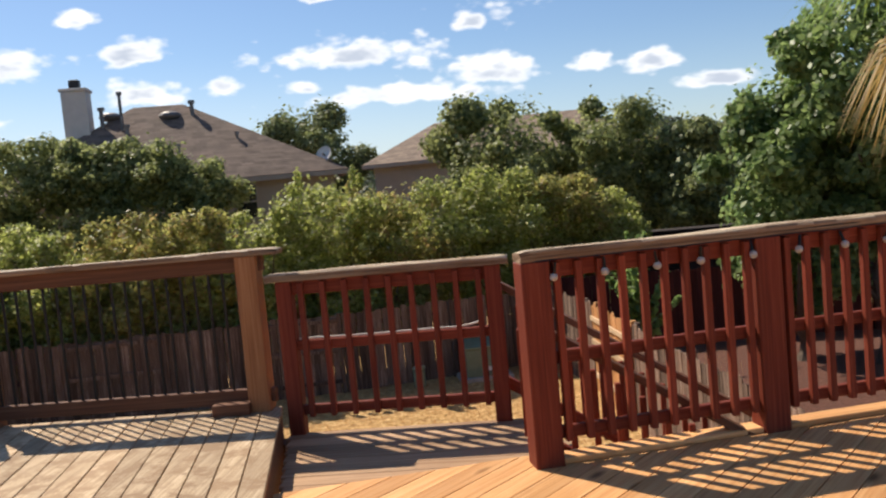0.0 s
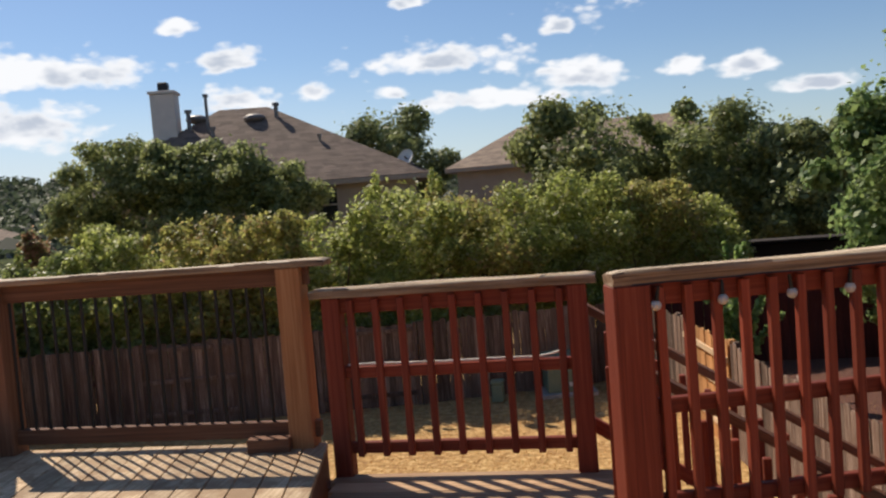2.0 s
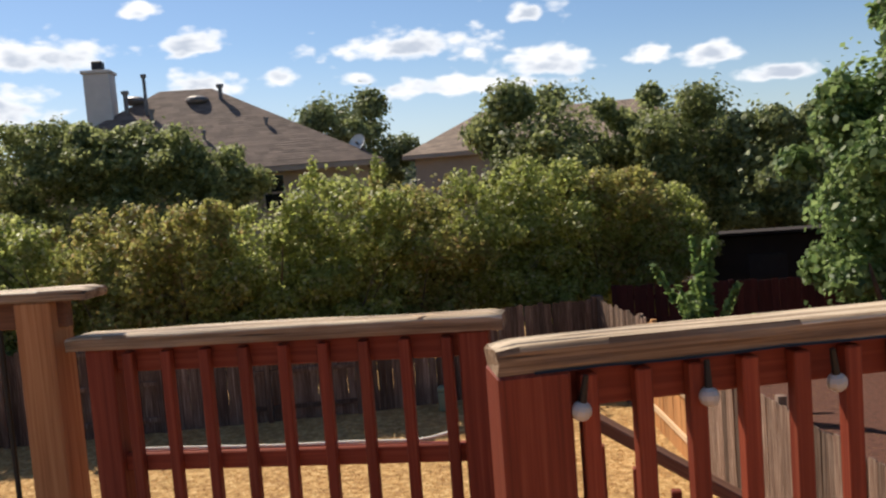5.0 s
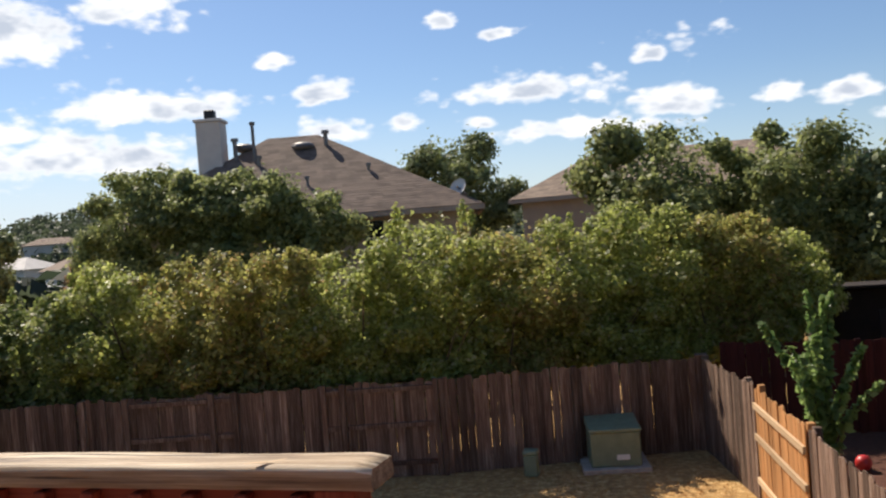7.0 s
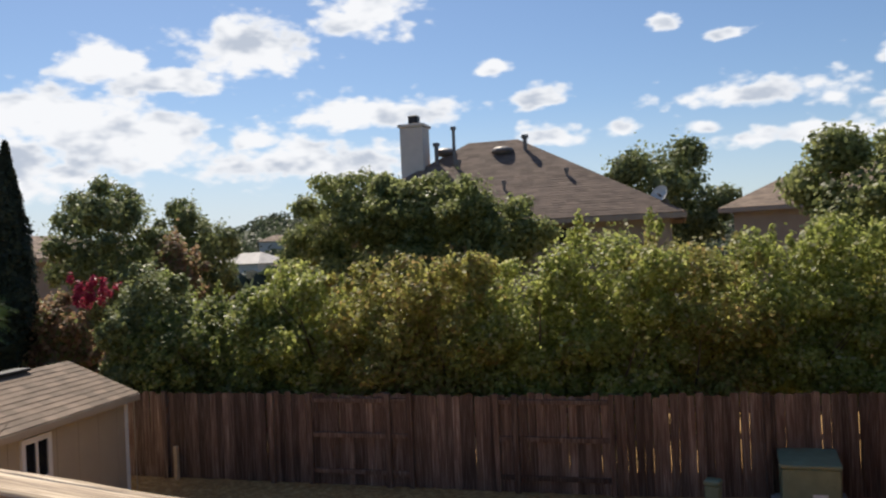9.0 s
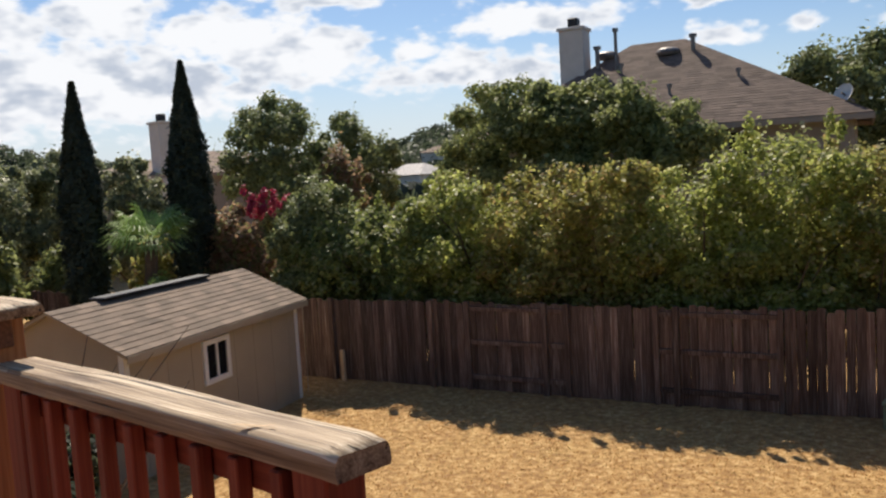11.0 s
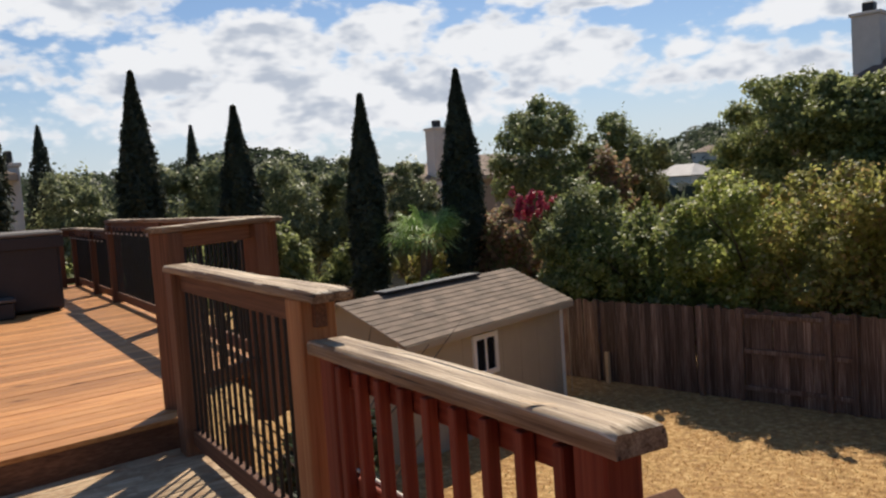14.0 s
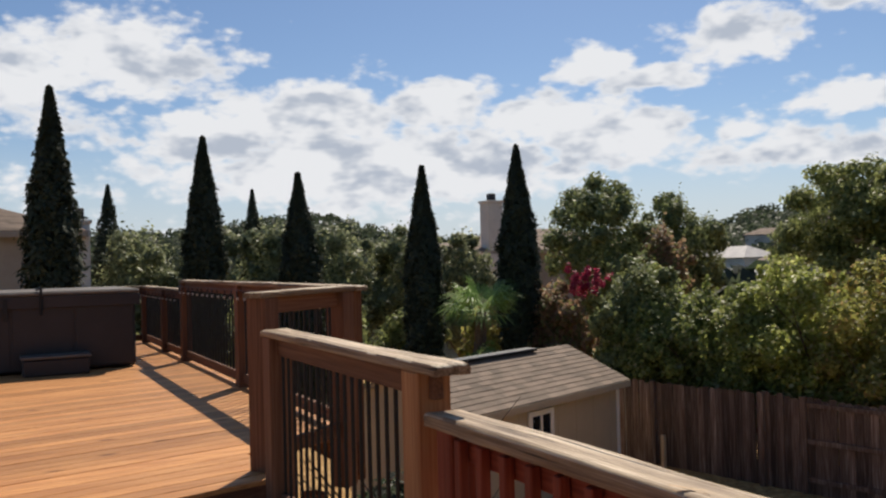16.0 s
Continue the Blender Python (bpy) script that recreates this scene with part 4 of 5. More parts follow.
def build_shed():
    # own y axis runs along the ridge, +x faces the lawn
    L, Wd, H, R = 4.75, 2.5, 1.95, 0.55
    e = empty("shed", -10.6, 13.85, G, 20.4)
    tagged(e, "beige garden shed with grey-brown shingle roof", "shed")
    bm = bmesh.new()
    prism(bm, [(0, 0), (0, H), (-Wd / 2, H + R), (-Wd, H), (-Wd, 0)], -L, 0)
    part("wall", bm, M_SHED, e)
    for i in range(9):
        y = -L + 0.35 + i * 0.58
        if not -3.1 < y < -2.2:
            slab("siding_joint", 0.001, 0.006, y - 0.008, y + 0.008, 0.05, H - 0.1, M_SHED, e, 0)
    o, k = 0.16, 0.16 * R / (Wd / 2)
    bm = bmesh.new()
    prism(bm, [(o, H - k), (o, H - k + 0.05), (-Wd / 2, H + R + 0.05), (-Wd - o, H - k + 0.05), (-Wd - o, H - k), (-Wd / 2, H + R)], -L - 0.12, 0.12)
    roof = part("roof", bm, M_SHED, e)
    z = 0.054
    shingle_slope("shingles", (o + 0.02, -L - 0.14, H - k + z), (o + 0.02, 0.14, H - k + z), (-Wd / 2, -L - 0.14, H + R + z), (-Wd / 2, 0.14, H + R + z), M_SHEDROOF, roof, 0.14, 0.28, 1)
    shingle_slope("shingles", (-Wd - o, -L - 0.14, H - k + z), (-Wd - o, 0.14, H - k + z), (-Wd / 2, -L - 0.14, H + R + z), (-Wd / 2, 0.14, H + R + z), M_SHEDROOF, roof, 0.14, 0.28, 2)
    slab("ridge_vent", -Wd / 2 - 0.14, -Wd / 2 + 0.14, -L + 0.9, -1.1, H + R + 0.05, H + R + 0.1, M_DARKCAP, e, 0.01)
    slab("corner_trim", -0.09, 0.012, -0.09, 0.012, 0, H - 0.02, M_WHITE, e, 0.003)
    slab("corner_trim", -0.09, 0.012, -L - 0.012, -L + 0.09, 0, H - 0.02, M_WHITE, e, 0.003)
    slab("fascia", o + 0.022, o + 0.04, -L - 0.13, 0.13, H - k - 0.07, H - k + 0.045, M_SHED, e, 0.003)
    w = empty("window", 0, 0, 0)
    w.parent = e
    w.matrix_basis = pose(0.012, -2.62, 1.0)
    for (y0, y1, z0, z1) in ((-0.36, -0.27, 0, 0.74), (0.27, 0.36, 0, 0.74), (-0.27, 0.27, 0, 0.09), (-0.27, 0.27, 0.65, 0.74), (-0.022, 0.022, 0.09, 0.65)):
        slab("frame", -0.02, 0.03, y0, y1, z0, z1, M_WHITE, w, 0.004)
    for y0, y1 in ((-0.27, -0.022), (0.022, 0.27)):
        slab("pane", -0.006, 0.004, y0, y1, 0.09, 0.65, M_GLASS, w, 0)


build_shed()

# ---- houses ----


def hip_house(label, x0, x1, y0, y1, z0, eave, ridge, over, roof_mat, rz=0, inset=None, wall=None, inset_r=None):
    """A house with a hip roof; eave and ridge are heights."""
    e = empty("house", (x0 + x1) / 2, (y0 + y1) / 2, z0, rz)
    tagged(e, label, "house", "neighbouring houses")
    a, b = (x1 - x0) / 2, (y1 - y0) / 2
    H = eave - z0
    slab("wall", -a, a, -b, b, 0, H, wall or M_STUCCO, e, 0)
    A, B = a + over, b + over
    k = inset if inset is not None else B
    R = ridge - z0
    kr = inset_r or k
    bm = bmesh.new()
    v = [bm.verts.new(p) for p in ((-A, -B, H), (A, -B, H), (A, B, H), (-A, B, H), (-A + k, 0, R), (A - kr, 0, R))]
    for f in ((0, 1, 5, 4), (1, 2, 5), (2, 3, 4, 5), (3, 0, 4), (0, 3, 2, 1)):
        bm.faces.new([v[i] for i in f])
    roof = part("roof", bm, roof_mat, e)
    u = 0.03
    shingle_slope("shingles", (-A, -B, H + u), (A, -B, H + u), (-A + k, 0, R + u), (A - kr, 0, R + u), roof_mat, roof, 0.2, 0.45, 4, 0.009)
    shingle_slope("shingles", (A, -B, H + u), (A, B, H + u), (A - kr, 0, R + u), (A - kr, 0.01, R + u), roof_mat, roof, 0.2, 0.45, 5, 0.009)
    for (p, q) in (((-A, -B), (A, -B)), ((A, -B), (A, B)), ((A, B), (-A, B)), ((-A, B), (-A, -B))):
        beam("fascia", (p[0], p[1], H - 0.16), (q[0], q[1], H - 0.16), 0.05, 0.17, M_STUCCO, e, 0)
    return e


def house_window(parent, x, y, z, w, h, rz=0):
    win = empty("window")
    win.parent = parent
    win.matrix_basis = pose(x, y, z, 0, 0, rz)
    for (a, b, c, d) in ((-w / 2 - 0.08, -w / 2, -0.08, h + 0.08), (w / 2, w / 2 + 0.08, -0.08, h + 0.08), (-w / 2, w / 2, -0.08, 0), (-w / 2, w / 2, h, h + 0.08), (-w / 2, w / 2, h / 2 - 0.03, h / 2 + 0.03)):
        slab("frame", a, b, -0.06, 0.02, c, d, M_STUCCO, win, 0)
    slab("pane", -w / 2, w / 2, -0.02, 0.015, 0, h, M_GLASS, win, 0)


def chimney(parent, x, y, z0, z1, w):
    c = block("chimney", (w, w, z1 - z0), M_BRICKW, parent, pose(x, y, z0), 0.02, "pale chimney stack")
    block("crown", (w + 0.12, w + 0.12, 0.12), M_BRICKW, c, pose(0, 0, z1 - z0), 0.02)
    block("flue_cap", (w * 0.42, w * 0.42, 0.36), M_DARKCAP, c, pose(0, 0, z1 - z0 + 0.12), 0.04, "dark metal flue cap")


def vent_pipe(parent, x, y, z0, h, r=0.06):
    bm = bmesh.new()
    bmesh.ops.create_cone(bm, cap_ends=True, segments=10, radius1=r, radius2=r, depth=h, matrix=Matrix.Translation((0, 0, h / 2)))
    bmesh.ops.create_cone(bm, cap_ends=True, segments=10, radius1=r * 1.7, radius2=r * 1.7, depth=0.12, matrix=Matrix.Translation((0, 0, h)))
    part("vent_pipe", bm, M_METAL, parent, "grey metal vent pipe", 0, pose(x, y, z0))


def turtle_vent(parent, x, y, z):
    bm = bmesh.new()
    bmesh.ops.create_uvsphere(bm, u_segments=12, v_segments=6, radius=0.36)
    bmesh.ops.transform(bm, matrix=Matrix.Diagonal((1.2, 1, 0.5, 1)), verts=bm.verts[:])
    part("roof_vent", bm, M_METAL, parent, "low domed roof vent", 0, pose(x, y, z))


def build_house_one():
    e = hip_house("tan two-storey house with brown hip roof and pale chimney", -17.62, -5.82, 28.59, 36.79, G - 1, 2.33, 5.56, 0.5, M_ROOF, 15, 4.9, None, 6.0)
    z = G - 1
    chimney(e, -3.35, -1.1, 3.3 - z, 6.17 - z, 0.9)
    vent_pipe(e, -1.75, -1.4, 4.3 - z, 1.7)
    vent_pipe(e, -1.55, -1.65, 4.1 - z, 0.62, 0.07)
    vent_pipe(e, -2.5, -1.15, 4.5 - z, 0.98, 0.08)
    vent_pipe(e, 0.8, -0.7, 5.0 - z, 0.58, 0.08)
    vent_pipe(e, 2.5, -2.4, 3.8 - z, 0.3, 0.05)
    vent_pipe(e, 0.4, -3.0, 3.4 - z, 0.35, 0.05)
    turtle_vent(e, -2.3, -0.6, 5.22 - z)
    turtle_vent(e, -0.05, -0.75, 5.1 - z)
    house_window(e, 2.7, -4.11, 0.9 - z, 0.65, 1.15)
    d = empty("satellite_dish")
    d.parent = e
    d.matrix_basis = pose(5.6, -3.85, 2.95 - z, 62, 0, -40)
    bm = bmesh.new()
    bmesh.ops.create_uvsphere(bm, u_segments=16, v_segments=10, radius=0.5)
    bmesh.ops.bisect_plane(bm, geom=bm.verts[:] + bm.edges[:] + bm.faces[:], plane_co=(0, 0, -0.36), plane_no=(0, 0, 1), clear_outer=True)
    bmesh.ops.transform(bm, matrix=Matrix.Translation((0, 0, 0.4)), verts=bm.verts[:])
    part("dish", bm, M_DISH, d)
    block("mast", (0.05, 0.05, 0.6), M_METAL, d, pose(0, 0, -0.5), 0)
    e2 = hip_house("tan house with light brown hip roof behind trees", -5.1, 8, 40.5, 50, G - 1, 2.7, 4.76, 0.5, M_ROOF2, 0, 3.25)
    e3 = hip_house("beige house with pale chimney beyond the cypresses", -45.0, -32.0, 26.15, 35.15, G - 3, 1.95, 3.2, 0.5, M_ROOF2, 90, 5.4)
    chimney(e3, -5.5, -4.6, 4.5, 4.33 - (G - 3), 0.85)
    e4 = hip_house("brown-roofed house behind tall cypresses", -36, -25, -7, 5.2, G - 1, 2.65, 4.7, 0.4, M_ROOF2, 0, 4.0)
    chimney(e4, 5.2, 6.36, 0, 2.9 - (G - 1), 0.5)
    for i, (x, y, w, mt) in enumerate(((-118, 132, 12, M_PALE), (-90, 103, 9, M_PALE), (-142, 170, 13, M_ROOF2), (-99, 126, 10, M_ROOF2), (-152, 152, 12, M_PALE), (-72, 92, 9, M_ROOF))):
        zz = ground_height(x, y)
        hip_house("distant pale house down in the valley", x - w / 2, x + w / 2, y - 5, y + 5, zz, zz + 3.0, zz + 5.2 - 0.3 * (i % 3), 0.5, mt, 20 * i, 4.0, M_PALE)


build_house_one()

# ---- planting ----
def build_hedge():
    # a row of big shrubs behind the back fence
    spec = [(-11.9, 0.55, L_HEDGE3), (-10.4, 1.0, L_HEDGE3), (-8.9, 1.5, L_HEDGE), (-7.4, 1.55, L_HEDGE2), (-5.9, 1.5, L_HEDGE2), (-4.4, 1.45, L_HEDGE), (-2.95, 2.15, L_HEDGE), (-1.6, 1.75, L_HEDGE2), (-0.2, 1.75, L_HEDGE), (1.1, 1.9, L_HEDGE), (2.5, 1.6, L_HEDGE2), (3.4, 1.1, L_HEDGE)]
    for i, (x, top, mat) in enumerate(spec):
        rng = np.random.default_rng(100 + i)
        f = (x - FA.x) / (FB.x - FA.x)
        y = FA.y + (FB.y - FA.y) * f + 1.4 + max(0.0, (x + 3) * 0.33)
        bl = blobs_round(x, y, G + 0.6, top, 1.75, 1.5, 40, rng, 14)
        bl += blobs_round(x, y - 0.5, G + (0.1 if x < -1 else 1.1), G + 2.9, 1.4, 0.9, 14, rng, 0)
        tree("shrub", "big leafy green shrub with yellowing tips behind the fence", "shrub", (x, y, G), bl, 30000, 0.06, mat, 200 + i, 0.07, 2.2, "shrub row behind the fence")


build_hedge()


def oak(label, x, y, zlow, ztop, rx, ry, n, size, mat, seed, nb=26, r=0.18, name="tree", base=None, group="garden trees"):
    rng = np.random.default_rng(seed)
    z0 = ground_height(x, y)
    return tree(name, label, "tree", (x, y, z0), blobs_round(x, y, zlow, ztop, rx, ry, nb, rng), n, size, mat, seed, r, max(0.6, zlow - z0 + 0.8), group)


dome = np.random.default_rng(31)
dome_blobs = []
for bx, top, br in ((-14.3, 2.4, 1.0), (-13.1, 3.85, 1.3), (-12.1, 3.65, 1.2), (-11.1, 3.4, 1.3), (-10.1, 3.35, 1.2), (-9.3, 3.5, 1.2), (-8.2, 2.9, 1.1), (-7.5, 2.3, 0.9), (-11.2, 2.2, 2.2), (-9.6, 1.6, 1.9)):
    dome_blobs.append((bx, 24.2, top - br * 0.85, br, br, br * 0.85))
    for _ in range(13):
        a, h = dome.uniform(0, 6.28), dome.uniform(-0.3, 0.95)
        w = math.sqrt(1 - h * h)
        dome_blobs.append((bx + br * w * math.cos(a), 24.2 + br * w * math.sin(a), top - br * 0.85 + br * 0.85 * h, dome.uniform(0.28, 0.5), 0.42, dome.uniform(0.2, 0.38)))
tree("tree", "dark green oak with broad domed crown before the house", "tree", (-10.9, 24.2, ground_height(-10.9, 24.2)), dome_blobs, 66000, 0.085, L_OAK, 31, 0.2, 2.4, "garden trees")
oak("dark green oak behind the house roofs", -9.4, 44, -1, 6.75, 3.9, 3.2, 34000, 0.14, L_OAKD, 33)
oak("broad oak with dark green crown", 1.3, 30, -2, 4.7, 3.0, 3, 30000, 0.11, L_OAK, 34)
oak("broad oak with dark green crown", 5.4, 30.5, -2, 4.35, 2.9, 3, 30000, 0.11, L_OAK, 35)
oak("broad oak with dark green crown", 8.3, 29, -2, 3.4, 2.4, 2.6, 24000, 0.11, L_OAKD, 36)
oak("tall bright green tree beside the yard", 7.2, 17.2, -2.2, 3.5, 1.9, 1.9, 24000, 0.1, L_GREEN, 37)
oak("tall bright green tree beside the yard", 8.5, 16.4, -1.0, 6.0, 2.1, 2.1, 24000, 0.1, L_GREEN, 38)
oak("tall bright green tree beside the yard", 10.8, 15.0, -1.0, 7.6, 2.4, 2.4, 24000, 0.1, L_GREEN, 39)
oak("broad shrub with pale variegated leaves", 8.3, 12.3, G + 0.3, 0.5, 1.7, 1.7, 16000, 0.09, L_HEDGE2, 40, 12, 0.08, "shrub")
oak("dark leafy tree in shade", 10.6, 20.5, -2.0, 2.6, 2.4, 2.2, 14000, 0.14, L_OAKD, 48)

# mulch bed and planting beyond the side fence
bm = bmesh.new()
cube(bm, 4.0, 16.0, 12.0, 22.6, G - 0.02, G + 0.012)
tagged(part("mulch_bed", bm, M_MULCH, None), "reddish mulch bed in the neighbouring yard", "mulch", kind="structure")


def shoot_plant(x, y, h, seed):
    """A young tree of upright leafy shoots."""
    rng = np.random.default_rng(seed)
    e = empty("sapling", x, y, G)
    tagged(e, "young tree with upright leafy green shoots", "tree", "garden trees")
    verts, faces, pos, nrm = [], [], [], []
    for i in range(13):
        a, lean = rng.uniform(0, 2 * math.pi), rng.uniform(0.1, 0.95)
        hh = h * rng.uniform(0.6, 1.0) * (1.05 - 0.3 * lean)
        pts = [(math.cos(a) * lean * f * f, math.sin(a) * lean * f * f, hh * f) for f in np.linspace(0, 1, 7)]
        tube_rings(verts, faces, pts, [0.03 * (1.1 - f) for f in np.linspace(0, 1, 7)], 5)
        for k in range(130):
            f = rng.uniform(0.2, 1.0)
            w = 0.16 * (1.2 - f)
            q = np.array((math.cos(a) * lean * f * f, math.sin(a) * lean * f * f, hh * f))
            o = rng.normal(0, 1, 3)
            o /= np.linalg.norm(o)
            pos.append(q + o * w * rng.uniform(0.2, 1))
            nrm.append(o + np.array((0, 0, 0.5)))
    put("stems", mesh_from("stems", verts, faces, M_BARK), e)
    put("leaves", leaves_mesh("leaves", np.array(pos), np.array(nrm), 0.105, L_SHOOT, rng), e)


shoot_plant(3.8, 16.6, 3.2, 3)


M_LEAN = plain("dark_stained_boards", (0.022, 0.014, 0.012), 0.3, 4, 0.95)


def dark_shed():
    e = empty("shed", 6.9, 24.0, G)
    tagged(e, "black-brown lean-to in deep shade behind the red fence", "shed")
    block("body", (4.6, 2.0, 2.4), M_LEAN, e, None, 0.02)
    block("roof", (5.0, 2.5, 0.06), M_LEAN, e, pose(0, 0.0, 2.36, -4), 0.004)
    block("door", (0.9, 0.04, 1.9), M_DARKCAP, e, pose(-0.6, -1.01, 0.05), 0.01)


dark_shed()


def palm(label, x, y, z_crown, r, n, mat, seed, dry=None, droop=1.0):
    rng = np.random.default_rng(seed)
    z0 = ground_height(x, y)
    e = empty("palm", x, y, z0)
    tagged(e, label, "palm", "garden trees")
    H = z_crown - z0
    verts, faces = [], []
    tube_rings(verts, faces, [(0.03 * math.sin(i), 0.02 * i, H * i / 8) for i in range(9)], [0.2 - 0.008 * i + 0.02 * (i % 2) for i in range(9)], 9)
    put("trunk", mesh_from("trunk", verts, faces, M_BARK), e)
    for kind, m, cnt, lift in (("frond", mat, n, 0.75), ("dry_frond", dry, n // 2, -0.5)):
        if m is None:
            continue
        for i in range(cnt):
            a = 2 * math.pi * i / cnt + rng.uniform(-0.2, 0.2)
            el = lift * rng.uniform(0.0, 1.7) if lift > 0 else rng.uniform(-1.1, -0.5)
            d = np.array((math.cos(a) * math.cos(el), math.sin(a) * math.cos(el), math.sin(el)))
            side = np.array((-math.sin(a), math.cos(a), 0))
            up_ = np.cross(d, side) * -1
            hub = np.array((0.02, 0.16, H)) + d * r * 0.45 + np.array((0, 0, -0.08 * droop))
            v, f = [], []
            b = np.array((0.02, 0.16, H))
            for w in (side * 0.012,):
                v += [b - w, b + w, hub + w, hub - w]
                f.append((0, 1, 2, 3))
            for k in range(22):
                t = (k - 10.5) / 10.5 * 1.9
                dd = d * math.cos(t) + side * math.sin(t)
                ln = r * 0.62 * (0.75 + 0.25 * math.cos(t)) * rng.uniform(0.85, 1.1)
                px = np.cross(dd, up_) * 0.02
                m1, m2 = hub + dd * ln * 0.55, hub + dd * ln + np.array((0, 0, -ln * 0.35 * droop))
                o = len(v)
                v += [hub, m1 + px, m2, m1 - px]
                f.append((o, o + 1, o + 2, o + 3))
            put(kind, mesh_from(kind, [tuple(q) for q in v], f, m), e)


palm("fan palm with dry hanging fronds beside the deck", 6.35, 8.8, 3.3, 1.7, 26, L_PALM, 5, L_DRY, 1.5)
palm("green fan palm among shrubs beyond the shed", -16.6, 14.15, 0.15, 1.35, 26, L_PALM, 6)


def cypress(x, y, top, w, seed, n=9000, label="tall narrow dark Italian cypress"):
    rng = np.random.default_rng(seed)
    z0 = ground_height(x, y)
    H = top - z0
    e = empty("cypress", x, y, z0)
    tagged(e, label, "cypress tree", "row of cypresses")
    verts, faces = [], []
    tube_rings(verts, faces, [(0, 0, H * f) for f in (-0.01, 0.1, 0.5, 0.9)], [0.13, 0.11, 0.06, 0.01], 7)
    put("trunk", mesh_from("trunk", verts, faces, M_BARK), e)
    t = rng.uniform(0, 1, n) ** 0.85
    z = 0.25 + (H - 0.25) * t
    a = rng.uniform(0, 2 * np.pi, n)
    prof = np.minimum(1, (1 - t) * 2.5 + 0.012) ** 0.9 * np.minimum(1, 0.66 + t * 1.1)
    lump = 1 + 0.10 * np.sin(5 * a + z * 3.3 + seed) + 0.09 * np.sin(3 * a - z * 6.1)
    r = w / 2 * prof * lump * rng.uniform(0, 1, n) ** 0.25 * (1 + np.abs(rng.normal(0, 0.1, n)))
    lean = 0.10 * np.sin(seed * 2.1) * t * t
    pos = np.stack([r * np.cos(a) + lean, r * np.sin(a), z], 1)
    nrm = np.stack([np.cos(a), np.sin(a), np.full(n, 0.35)], 1)
    put("crown", leaves_mesh("crown", pos, nrm, 0.06, L_CYP, rng, 2.6), e)


for i, (x, y, top, w) in enumerate(((-18, 16.4, 4.72, 1.15), (-18, 13.35, 4.03, 0.98), (-20, 10.6, 4.0, 1.1), (-20, 8.0, 4.87, 1.1), (-18, 4.28, 5.52, 1.15), (-35, 13.4, 4.9, 1.1), (-32, 7.0, 4.7, 1.2))):
    cypress(x, y, top, w * 0.93, 60 + i, 24000 if i < 5 else 7000)

# trees and shrubs beyond the shed
for i, (x, y, top, rx) in enumerate(((-26, 4.6, 2.7, 1.6), (-26, 7.2, 3.2, 1.7), (-26.5, 9.4, 3.3, 1.7), (-26, 11.6, 3.3, 1.6), (-26, 14.2, 3.2, 1.8), (-26.5, 17.0, 3.3, 1.7), (-26, 19.2, 2.9, 1.5))):
    oak("grey-green leafy tree in the row behind the cypresses", x, y, G + 0.2, top, rx, rx, 30000, 0.08, L_ROW, 70 + i, 30, 0.12, group="tree row behind the cypresses")
for i, (x, y, top, rx) in enumerate(((-21.5, 5.6, 0.9, 1.3), (-21.8, 9.0, 0.8, 1.4), (-21.6, 12.2, 0.9, 1.4), (-21.6, 14.6, 0.3, 1.2))):
    oak("dark leafy shrub below the trees", x, y, G + 0.1, top, rx, rx, 9000, 0.11, L_OAK, 90 + i, 10, 0.08, "shrub", group="shrubs beyond the shed")
oak("sparse oak with open dark crown", -24, 24.1, -1.6, 5.0, 2.8, 2.5, 30000, 0.1, L_OAKD, 101, 34)
oak("sparse oak with open dark crown", -24.3, 28.6, -1.0, 4.3, 2.1, 2.0, 18000, 0.1, L_OAKD, 102, 26)
oak("shrub with rusty brown leaves", -21, 24.6, -1.5, 2.9, 1.2, 1.2, 9000, 0.1, L_RUST, 103, 10, 0.07, "shrub", group="shrubs beyond the shed")
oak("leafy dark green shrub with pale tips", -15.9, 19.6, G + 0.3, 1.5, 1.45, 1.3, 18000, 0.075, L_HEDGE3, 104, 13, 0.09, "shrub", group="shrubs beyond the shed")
oak("dark green shrub overhanging the fence", -12.6, 16.3, G + 0.7, 1.75, 1.25, 1.2, 26000, 0.065, L_OAKD, 105, 16, 0.07, "shrub", group="shrubs beyond the shed")
oak("bright green leafy shrub", -15.7, 14.0, G + 0.1, -0.5, 0.95, 0.9, 12000, 0.07, L_SHOOT, 106, 9, 0.05, "shrub", group="shrubs beyond the shed")
oak("yellowing shrub beside the palm", -19.3, 16.0, G + 0.2, 0.3, 0.8, 0.8, 6000, 0.085, L_HEDGE2, 107, 9, 0.05, "shrub", group="shrubs beyond the shed")
oak("reddish-brown shrub down the slope", -21, 31, -1.5, 1.5, 0.9, 0.9, 5000, 0.1, L_RUST, 109, 8, 0.05, "shrub", group="shrubs beyond the shed")

# added shrubs: their near-black leaves put shade behind the black balusters
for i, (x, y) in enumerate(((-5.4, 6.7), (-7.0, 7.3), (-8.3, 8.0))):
    oak("added near-black leafy filler standing in for shade below the raised deck", x, y, G + 0.1, -1.5, 0.95, 0.8, 6000, 0.08, L_FAR, 120 + i, 9, 0.05, "shrub", group="shrubs below the deck")


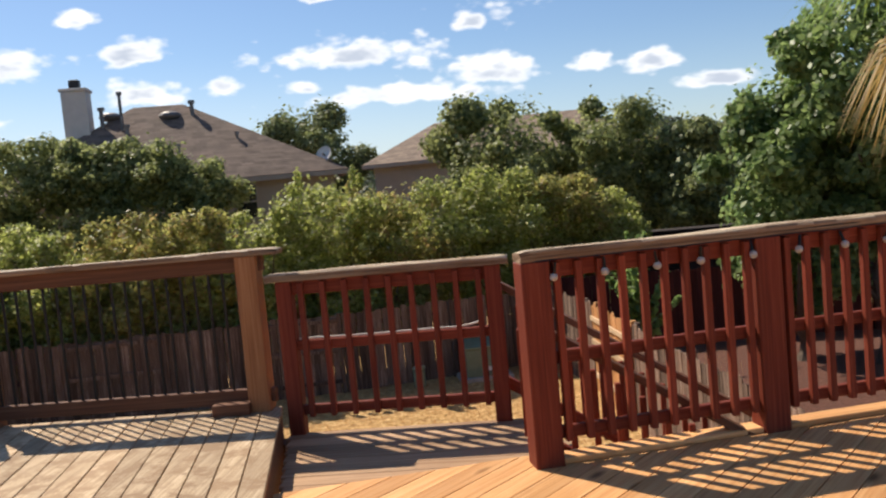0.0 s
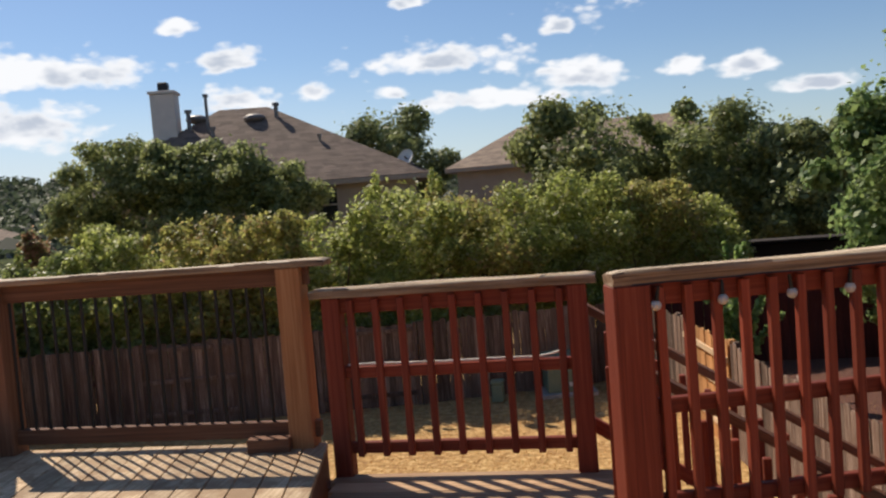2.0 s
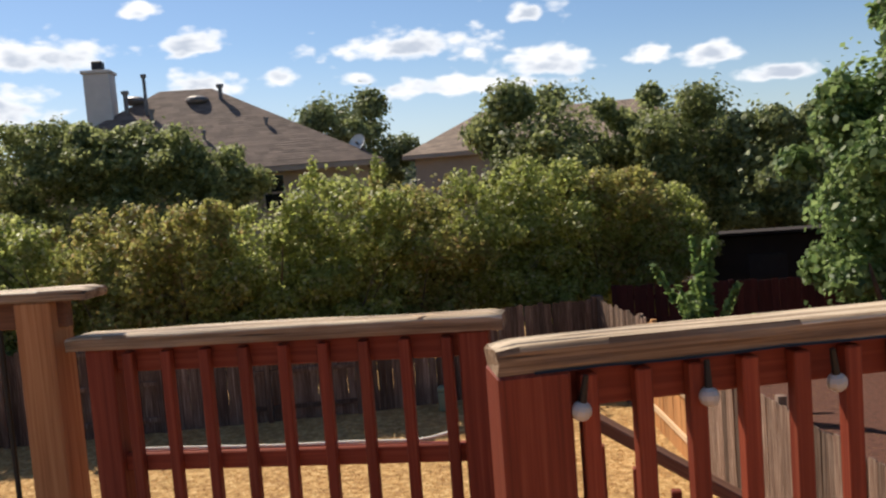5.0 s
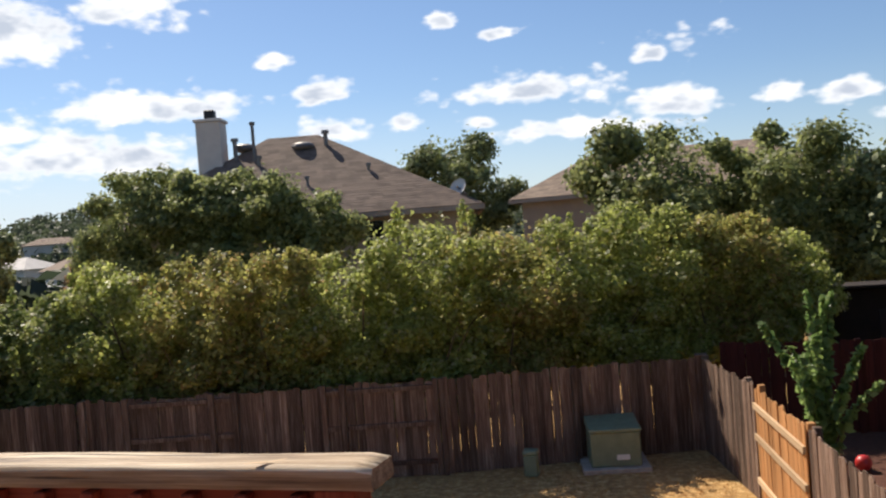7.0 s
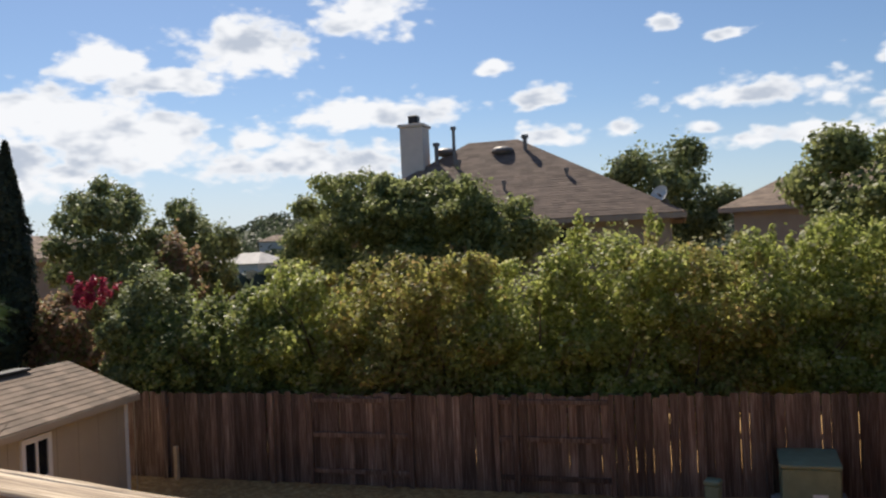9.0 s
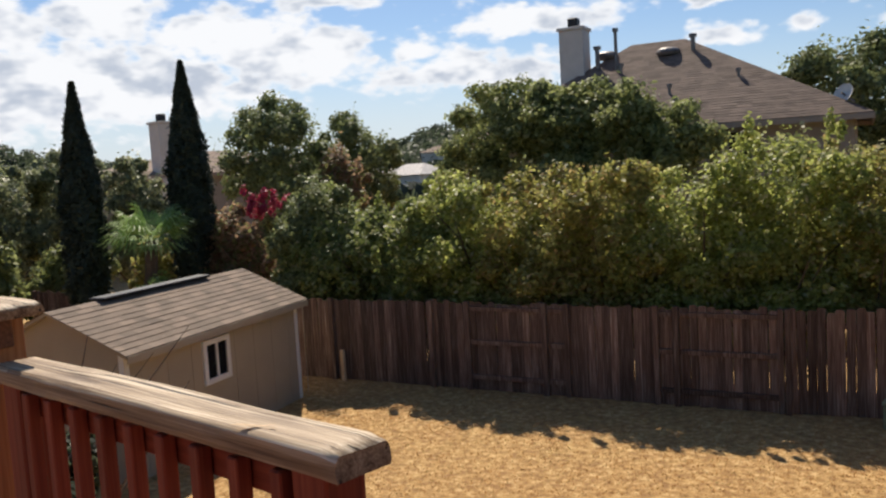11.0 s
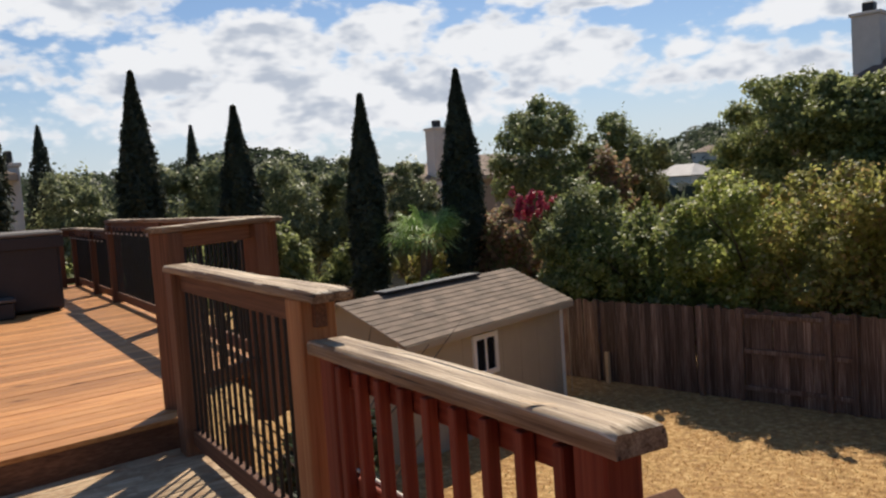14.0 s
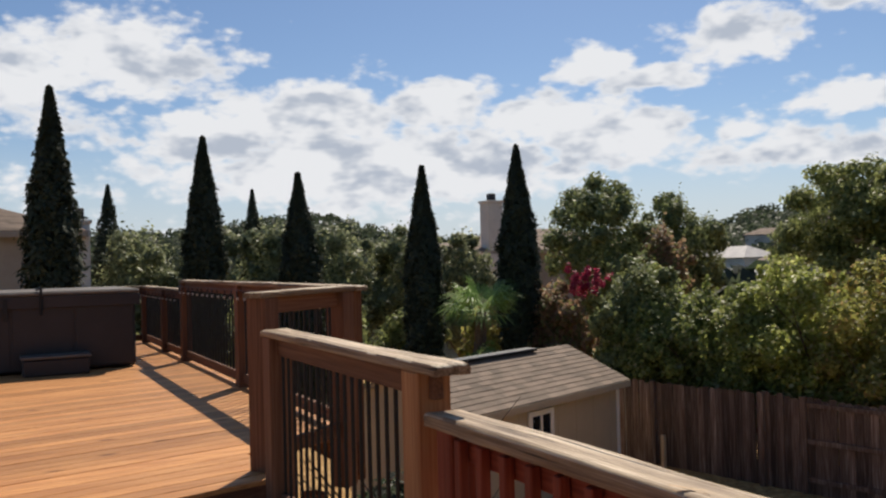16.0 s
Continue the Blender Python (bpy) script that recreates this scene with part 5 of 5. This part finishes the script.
def crepe_myrtle():
    rng = np.random.default_rng(8)
    x, y = -17.3, 17.2
    bl = blobs_round(x, y, G + 0.4, 1.0, 1.25, 1.2, 11, rng)
    pink = [(x + 0.1 + rng.normal(0, 0.18), y + 0.9 + rng.normal(0, 0.32), 0.75 + rng.normal(0, 0.2), 0.1, 0.1, rng.uniform(0.1, 0.24)) for _ in range(22)]
    tree("crepe_myrtle", "crepe myrtle with rusty leaves and bright pink blossoms", "shrub", (x, y, G), bl, 14000, 0.085, L_RUST, 8, 0.06, 1.6, "shrubs beyond the shed", [(pink, 900, 0.07, L_PINK, "blossoms")])


crepe_myrtle()


def far_woods():
    rng = np.random.default_rng(77)
    pos = []
    while len(pos) < 5200:
        a, r = rng.uniform(radians(70), radians(205)), rng.uniform(48, 420)
        x, y = r * math.cos(a), r * math.sin(a)
        if y < -8 and x > -40:
            continue
        if any((x - hx) ** 2 + (y - hy) ** 2 < 150 for hx, hy in ((-118, 132), (-90, 103), (-110, 122), (-84, 96), (-152, 152))):
            continue
        pos.append((x, y, ground_height(x, y)))
    pos = np.array(pos)
    n = 34
    size = rng.uniform(1.6, 3.2, len(pos))
    d = rng.normal(0, 1, (len(pos), n, 3))
    d /= np.linalg.norm(d, axis=2)[:, :, None]
    p = pos[:, None, :] + d * size[:, None, None] * np.array((1, 1, 0.8)) + np.array((0, 0, 1.6))
    me = leaves_mesh("far_woods", p.reshape(-1, 3), d.reshape(-1, 3), 1.0, L_FAR, rng)
    tagged(put("far_woods", me), "dark green woods covering the valley and hills", "woods", kind="stuff")


far_woods()

# ---- small things ----


def string_lights(label, a, b, z, n, seed, y_off, globe=0.014):
    """Pale globes on a thin cable below a rail cap."""
    rng = random.Random(seed)
    e = empty("string_lights", a[0], a[1], z)
    e.matrix_basis = along((a[0], a[1], z), (b[0], b[1], z))
    tagged(e, label, "string lights", "string lights")
    L = math.hypot(b[0] - a[0], b[1] - a[1])
    verts, faces = [], []
    m = 40
    pts = [(L * i / m, y_off, 0.05 + 0.002 * math.sin(i * 1.9)) for i in range(m + 1)]
    for i, p in enumerate(pts):
        for (dy, dz) in ((-0.002, -0.002), (0.002, -0.002), (0, 0.0025)):
            verts.append((p[0], p[1] + dy, p[2] + dz))
    for i in range(m):
        for k in range(3):
            faces.append((3 * i + k, 3 * i + (k + 1) % 3, 3 * i + 3 + (k + 1) % 3, 3 * i + 3 + k))
    put("cable", mesh_from("cable", verts, faces, M_BLACK), e)
    bm = bmesh.new()
    bmesh.ops.create_uvsphere(bm, u_segments=10, v_segments=7, radius=globe)
    me = finish(bm, "bulb", M_GLOBE)
    bm = bmesh.new()
    bmesh.ops.create_cone(bm, cap_ends=True, segments=8, radius1=0.009, radius2=0.006, depth=0.062, matrix=Matrix.Translation((0, 0, 0.044)))
    sock = finish(bm, "socket", M_BLACK)
    for i in range(n):
        b = put("bulb", me, e, pose(L * (i + 0.4) / n + rng.uniform(-0.02, 0.02), y_off, -0.034, rng.uniform(-14, 14), rng.uniform(-14, 14)))
        put("socket", sock, b)


string_lights("string of pale globe lights below the red railing's cap", RP0, RP1, 0.95, 20, 1, -0.07, 0.021)
string_lights("string of pale globe lights below the raised railing's cap", (-8.95, 5.36), (-3.05, 5.36), Z_RAISED + 0.93, 22, 2, -0.09)
string_lights("string of pale globe lights below the far railing's cap", (-12.3, 5.36), (-9.05, 5.36), Z_RAISED + 0.82, 11, 3, -0.09)

off = empty("timber_offcut", -0.42, 4.44, Z_GREY, 4)
tagged(off, "short brown timber offcut lying by the railing post", "timber")
block("offcut", (0.24, 0.09, 0.075), M_BROWN[0], off, None, 0.005)


def bare_chip(x, y, z, rz):
    """A pale curl of split wood on a cap."""
    e = empty("wood_chip", x, y, z, rz)
    tagged(e, "pale curl of split wood on the worn rail cap", "wood chip")
    verts, faces = [], []
    pts = [(0.012 * i, -0.04 - 0.022 * math.cos(i * 0.42), 0.004 + 0.002 * math.sin(i)) for i in range(8)]
    tube_rings(verts, faces, pts, [0.002, 0.005, 0.007, 0.007, 0.006, 0.006, 0.004, 0.002], 6)
    put("chip", mesh_from("chip", verts, faces, M_NEWRAIL), e)


bare_chip(1.075, RAIL_Y - 0.005, 0.955, 0)


def toy_ball(x, y):
    e = empty("ball", x, y, G + 0.012)
    tagged(e, "red rubber play ball lying on the mulch", "ball")
    bm = bmesh.new()
    bmesh.ops.create_uvsphere(bm, u_segments=20, v_segments=12, radius=0.13, matrix=Matrix.Translation((0, 0, 0.13)))
    ob = part("shell", bm, M_BALL, e)
    for p in ob.data.polygons:
        p.use_smooth = True


toy_ball(4.45, 17.52)


def cord():
    """A pale cord lying along the middle rail, its end lifted to the post."""
    e = empty("cord", 0.0, RAIL_Y, Z_LAND + 0.6)
    tagged(e, "thin pale cord lying along the red railing's middle rail", "cord")
    cu = bpy.data.curves.new("cord", "CURVE")
    cu.dimensions, cu.bevel_depth, cu.bevel_resolution = "3D", 0.006, 2
    sp = cu.splines.new("POLY")
    pts = [(x, 0.008, 0.004 + 0.002 * math.sin(x * 9)) for x in np.linspace(0.03, 1.02, 18)]
    pts += [(1.02 + 0.045 * k, 0.008, 0.004 + 0.0022 * k * k) for k in range(1, 5)]
    sp.points.add(len(pts) - 1)
    for p, q in zip(sp.points, pts):
        p.co = (float(q[0]), q[1], float(q[2]), 1)
    ob = bpy.data.objects.new("strand_curve", cu)
    me = bpy.data.meshes.new_from_object(ob)
    bpy.data.objects.remove(ob)
    me.materials.clear()
    me.materials.append(M_ROPE)
    put("strand", me, e)


cord()
